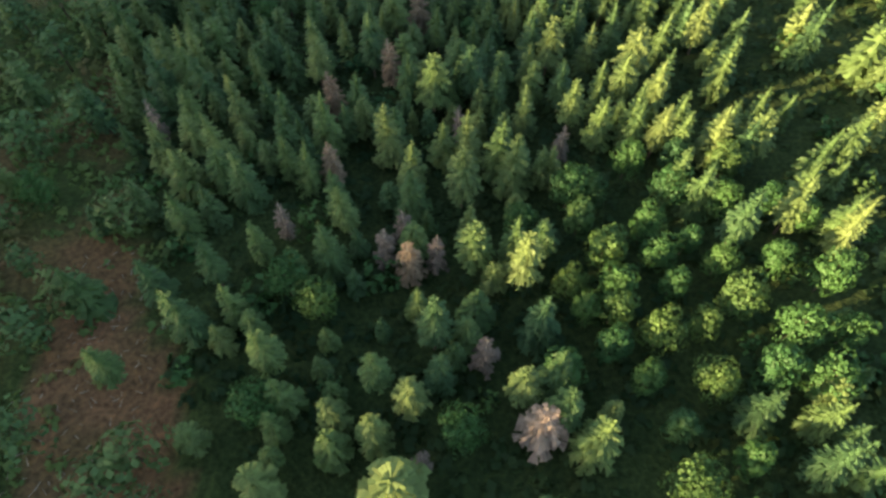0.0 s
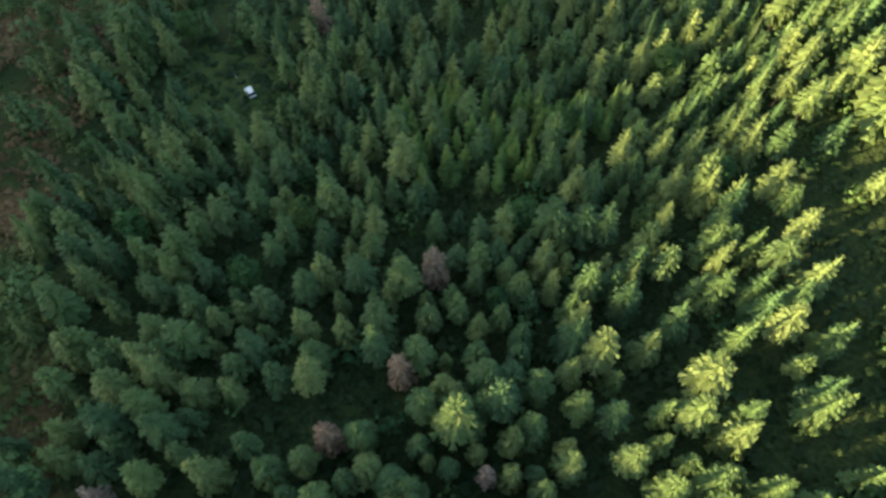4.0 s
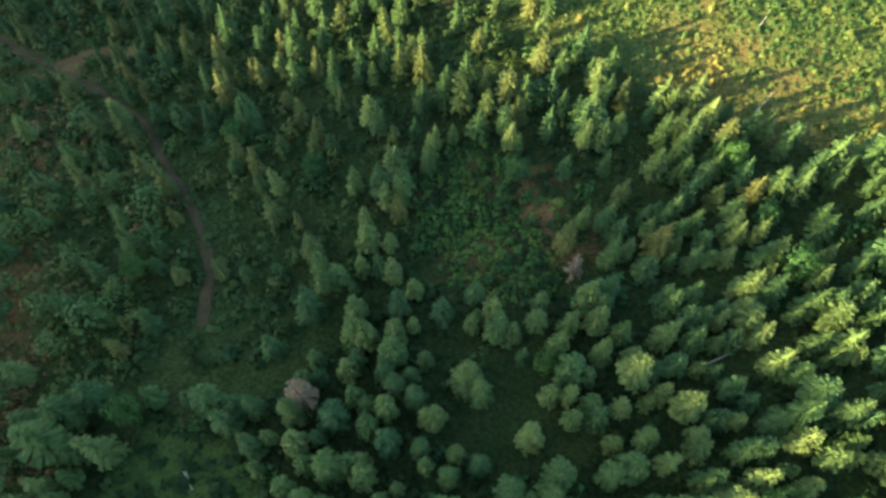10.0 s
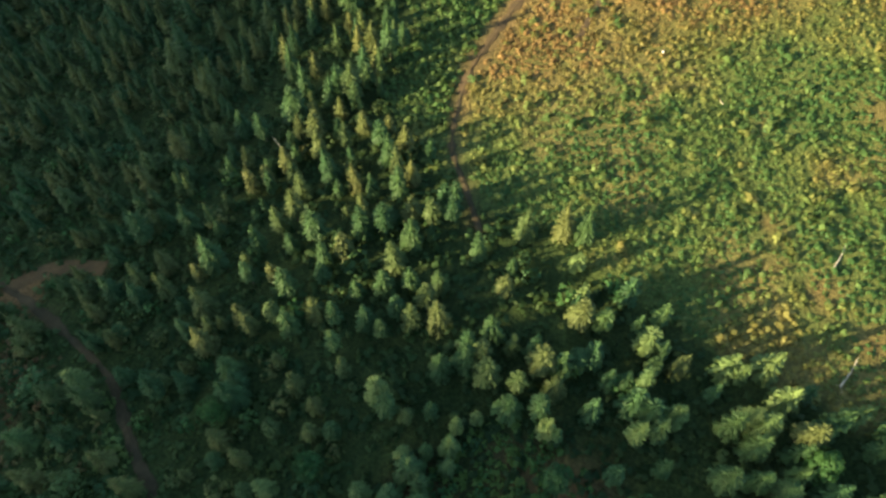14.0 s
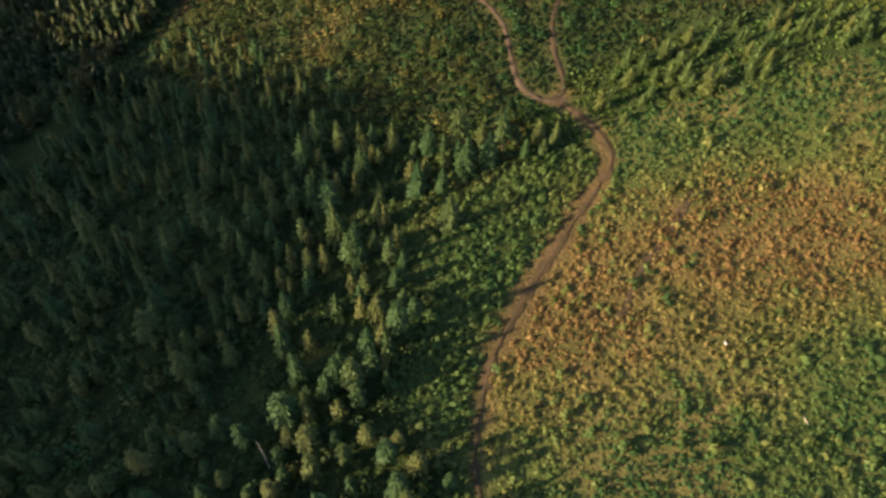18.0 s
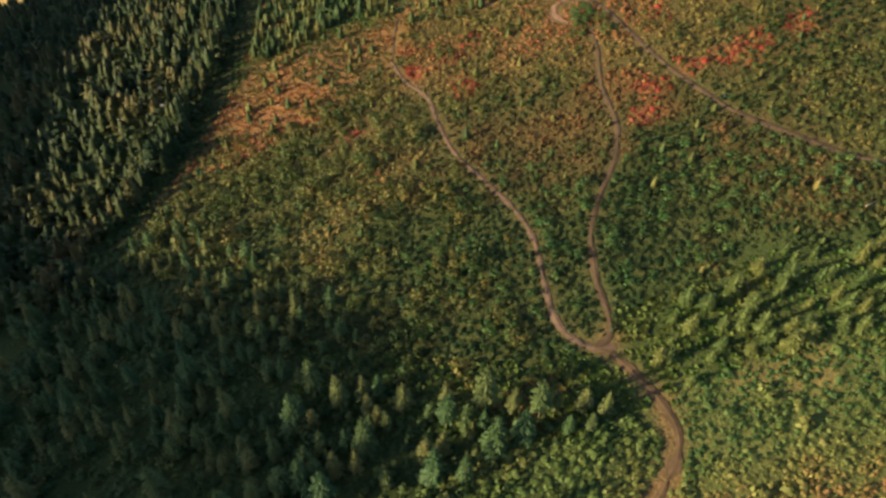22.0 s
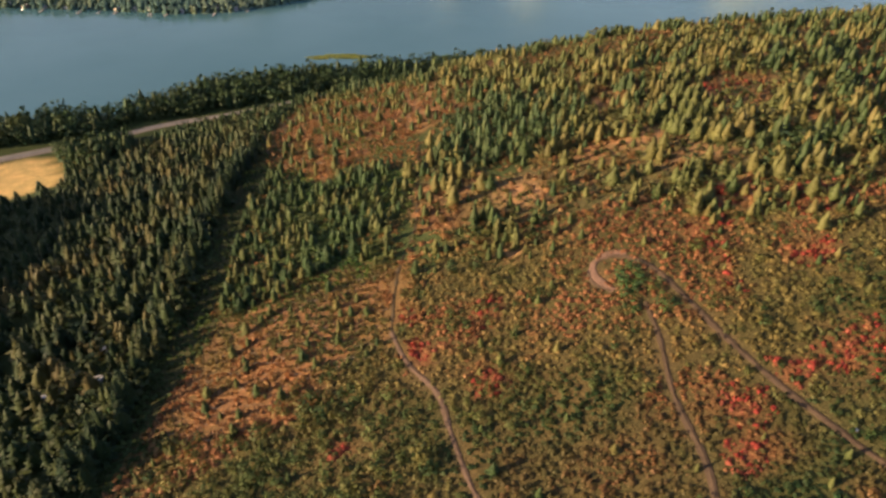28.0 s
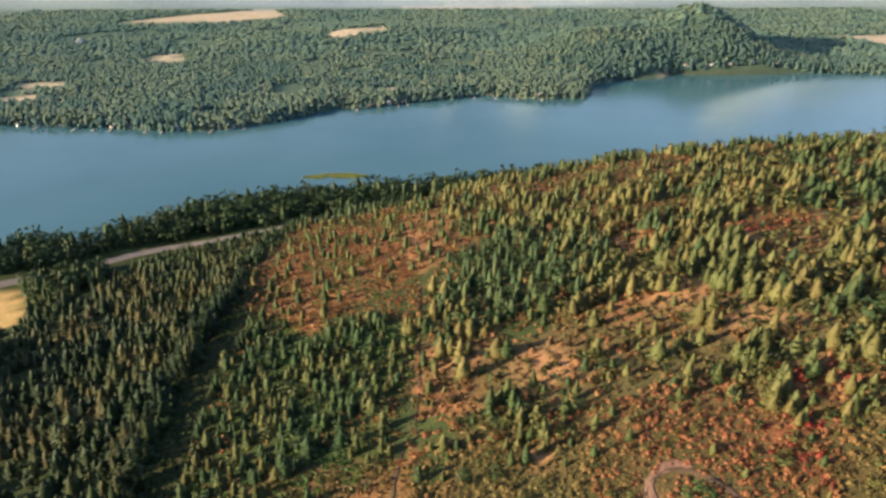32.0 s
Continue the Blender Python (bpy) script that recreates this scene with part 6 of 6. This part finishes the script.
# ---------------------------------------------------------------- branches left on the cleared ground
def debris(name, polys, step, keep, length, label, lie=None):
    v, f = [], []
    unit = np.array([(sx * 0.5, sy * 0.5, sz * 0.5) for sx in (-1, 1) for sy in (-1, 1) for sz in (-1, 1)])
    quads = np.array([(0, 1, 3, 2), (4, 6, 7, 5), (0, 4, 5, 1), (2, 3, 7, 6), (0, 2, 6, 4), (1, 5, 7, 3)])
    p = np.concatenate([sown(q, step, keep, clear=2.0) for q in polys])
    for x, y in p:
        a = rng.uniform(0, 3.14) if lie is None else lie + rng.normal(0, 0.35)
        ln, th = rng.uniform(*length), rng.uniform(0.08, 0.18)
        q = unit * (ln, th, th)
        q[unit[:, 0] > 0, 1:] *= 0.5
        z = float(on_ground(x, y)) + rng.uniform(0.1, 0.5)
        c, k = math.cos(a), math.sin(a)
        tilt = rng.uniform(-0.12, 0.12)
        f.append(quads + 8 * len(v))
        v.append(np.stack([x + q[:, 0] * c - q[:, 1] * k, y + q[:, 0] * k + q[:, 1] * c, z + q[:, 2] + q[:, 0] * tilt], -1))
    ob = new(name, mesh_of(name, np.concatenate(v), np.concatenate(f), [grey_wood]))
    tagged(ob, label, "branches", kind="stuff")


debris("branch_litter", [BARE], 1.7, 0.6, (0.4, 1.3), "grey broken branches littering bare brown soil")
debris("logging_slash", [SLASH_LOW, SLASH_HIGH], 3.6, 0.6, (2.5, 7.0), "bleached logging slash lying in rows on cleared ground", 0.35)

# ---------------------------------------------------------------- trailers in the valley clearing
def camper(x, y, turn, length, label):
    e = tagged(new("camper_trailer"), label, "trailer", "camper trailers")
    bm = bmesh.new()
    box(bm, -1.2, 1.2, -length / 2, length / 2, 0.55, 2.9, 0.18)
    part("body", bm, white_wall, e)
    bm = bmesh.new()
    box(bm, -0.35, 0.35, -0.4, 0.4, 2.88, 3.08, 0.05)
    part("roof_vent", bm, steel, e)
    for k in (-1, 1):
        bm = bmesh.new()
        box(bm, 1.17, 1.215, k * length * 0.25 - 0.5, k * length * 0.25 + 0.5, 1.6, 2.2)
        part("window", bm, window_glass, e)
        wheel(e, k * 1.05, 0.3)
    bm = bmesh.new()
    box(bm, -0.06, 0.06, length / 2 - 0.1, length / 2 + 1.2, 0.5, 0.62)
    part("tow_bar", bm, steel, e)
    e.matrix_world = pose(x, y, float(on_ground(x, y)), 0, 0, turn)


camper(-153, 606, 70, 6.5, "white camper trailer parked in a forest clearing")
camper(-158, 624, 40, 4.5, "small white camper trailer among dark conifers")
camper(-171, 600, 100, 5.0, "pale camper trailer half hidden by conifers")


# ---------------------------------------------------------------- houses along the far shore
def house(x, y, turn, w, d, h, wall, roof, label, name="lake_house"):
    e = tagged(new(name), label, "house", "houses on the far shore")
    bm = bmesh.new()
    box(bm, -w / 2, w / 2, -d / 2, d / 2, -1.0, h)
    ridge = h + w * 0.32
    for yy in (-d / 2, d / 2):
        a = [bm.verts.new(p) for p in ((-w / 2, yy, h), (w / 2, yy, h), (0, yy, ridge))]
        bm.faces.new(a)
    part("wall", bm, wall, e)
    bm = bmesh.new()
    for s in (-1, 1):
        o, t = 0.5, 0.18
        q = [(s * (w / 2 + o), h - o * 0.6), (0, ridge + 0.05), (0, ridge + 0.05 + t), (s * (w / 2 + o), h - o * 0.6 + t)]
        vs = [[bm.verts.new((a, yy, b)) for a, b in q] for yy in (-d / 2 - o, d / 2 + o)]
        for k in range(4):
            bm.faces.new((vs[0][k], vs[0][(k + 1) % 4], vs[1][(k + 1) % 4], vs[1][k]))
        bm.faces.new(vs[0][::-1])
        bm.faces.new(vs[1])
    bmesh.ops.recalc_face_normals(bm, faces=bm.faces)
    r = part("roof", bm, roof, e)
    bm = bmesh.new()
    box(bm, w * 0.2, w * 0.2 + 0.8, d * 0.1, d * 0.1 + 0.8, h, ridge + 0.9)
    part("chimney", bm, stone, r)
    for k in (-1, 1):
        bm = bmesh.new()
        box(bm, k * w * 0.25 - 0.8, k * w * 0.25 + 0.8, -d / 2 - 0.06, -d / 2 + 0.02, h * 0.35, h * 0.75)
        part("window", bm, window_glass, e)
    bm = bmesh.new()
    box(bm, -0.55, 0.55, -d / 2 - 0.07, -d / 2 + 0.02, 0.0, 2.1)
    part("door", bm, brown_roof, e)
    e.matrix_world = pose(x, y, float(on_ground(x, y)), 0, 0, turn)


def dock(x, y, length):
    e = tagged(new("boat_dock"), "weathered wooden dock on posts over the water", "dock", "docks")
    bm = bmesh.new()
    box(bm, -1.2, 1.2, -length, 2, 0.5, 0.75)
    part("deck", bm, dock_wood, e)
    for sx in (-1, 1):
        for k in (0.2, 0.6, 0.95):
            bm = bmesh.new()
            bmesh.ops.create_cone(bm, cap_ends=True, segments=7, radius1=0.14, radius2=0.12, depth=3.4)
            bmesh.ops.translate(bm, verts=bm.verts, vec=(sx * 1.1, -length * k, -0.4))
            part("post", bm, dock_wood, e)
    e.matrix_world = pose(x, y, LAKE)


hr = random.Random(11)
for x in (-640, -612, -590, -560, -533, -505, -480, -455, -428, -405, -382, -360, -338, -312, -295, -160, -148, -136, -122, -112, -98, -84, -70, -20, 40, 75, 110, 150, 300, 350, 420, 470, 520, 560, 610, 660, 700):
    sy = float(np.interp(x, FAR_X, FAR_Y))
    pale = hr.random() < 0.6
    house(x + hr.uniform(-6, 6), sy + hr.uniform(13, 20), hr.uniform(-25, 25), hr.uniform(5.5, 8), hr.uniform(6, 9), hr.uniform(2.5, 3.6), white_wall if pale else tan_wall, grey_roof if hr.random() < 0.6 else brown_roof,
          "white lakeside house with a gabled roof under trees" if pale else "tan lakeside house with a gabled roof under trees")
    if hr.random() < 0.5:
        dock(x + 5, float(np.interp(x + 5, FAR_X, FAR_Y)) + 3, hr.uniform(8, 14))
for x, y in ((-90, 1600), (-105, 1592), (-125, 1606), (-55, 1600)):
    house(x, y, hr.uniform(0, 90), 9, 12, 4, white_wall, grey_roof, "pale house with a grey roof near the far shore")
house(-872, 2150, 20, 16, 26, 7, white_wall, white_wall, "large white barn among distant woods", "white_barn")

# ---------------------------------------------------------------- reeds off the near shore
REEDS = [(-175, 1192), (-150, 1203), (-120, 1204), (-95, 1194), (-112, 1186), (-140, 1188), (-160, 1184)]
qx, qy = np.meshgrid(np.arange(-176, -92, 1.3), np.arange(1183, 1206, 1.3))
qx, qy = (qx + rng.uniform(-0.6, 0.6, qx.shape)).ravel(), (qy + rng.uniform(-0.6, 0.6, qy.shape)).ravel()
ok = inside(REEDS, qx, qy) & (vnoise(qx, qy, 12, 91) > 0.25)
qx, qy = qx[ok], qy[ok]
n = len(qx)
v, f, ix, tn, nm = scatter(TUFTS, rng.integers(0, 4, n), np.stack([qx, qy, np.full(n, LAKE - 0.1)], -1), rng.uniform(0, 6.28, n), np.full(n, 1.9), np.full(n, 2.6), np.array([(0.30, 0.34, 0.09)]) * rng.uniform(0.7, 1.2, (n, 1)))
tagged(new("reed_bed", mesh_of("reed_bed", v, f, [shrub_leaves], colours={"leaf": tn}, normals=nm)), "yellow-green reed bed standing in shallow water", "reeds", kind="stuff")
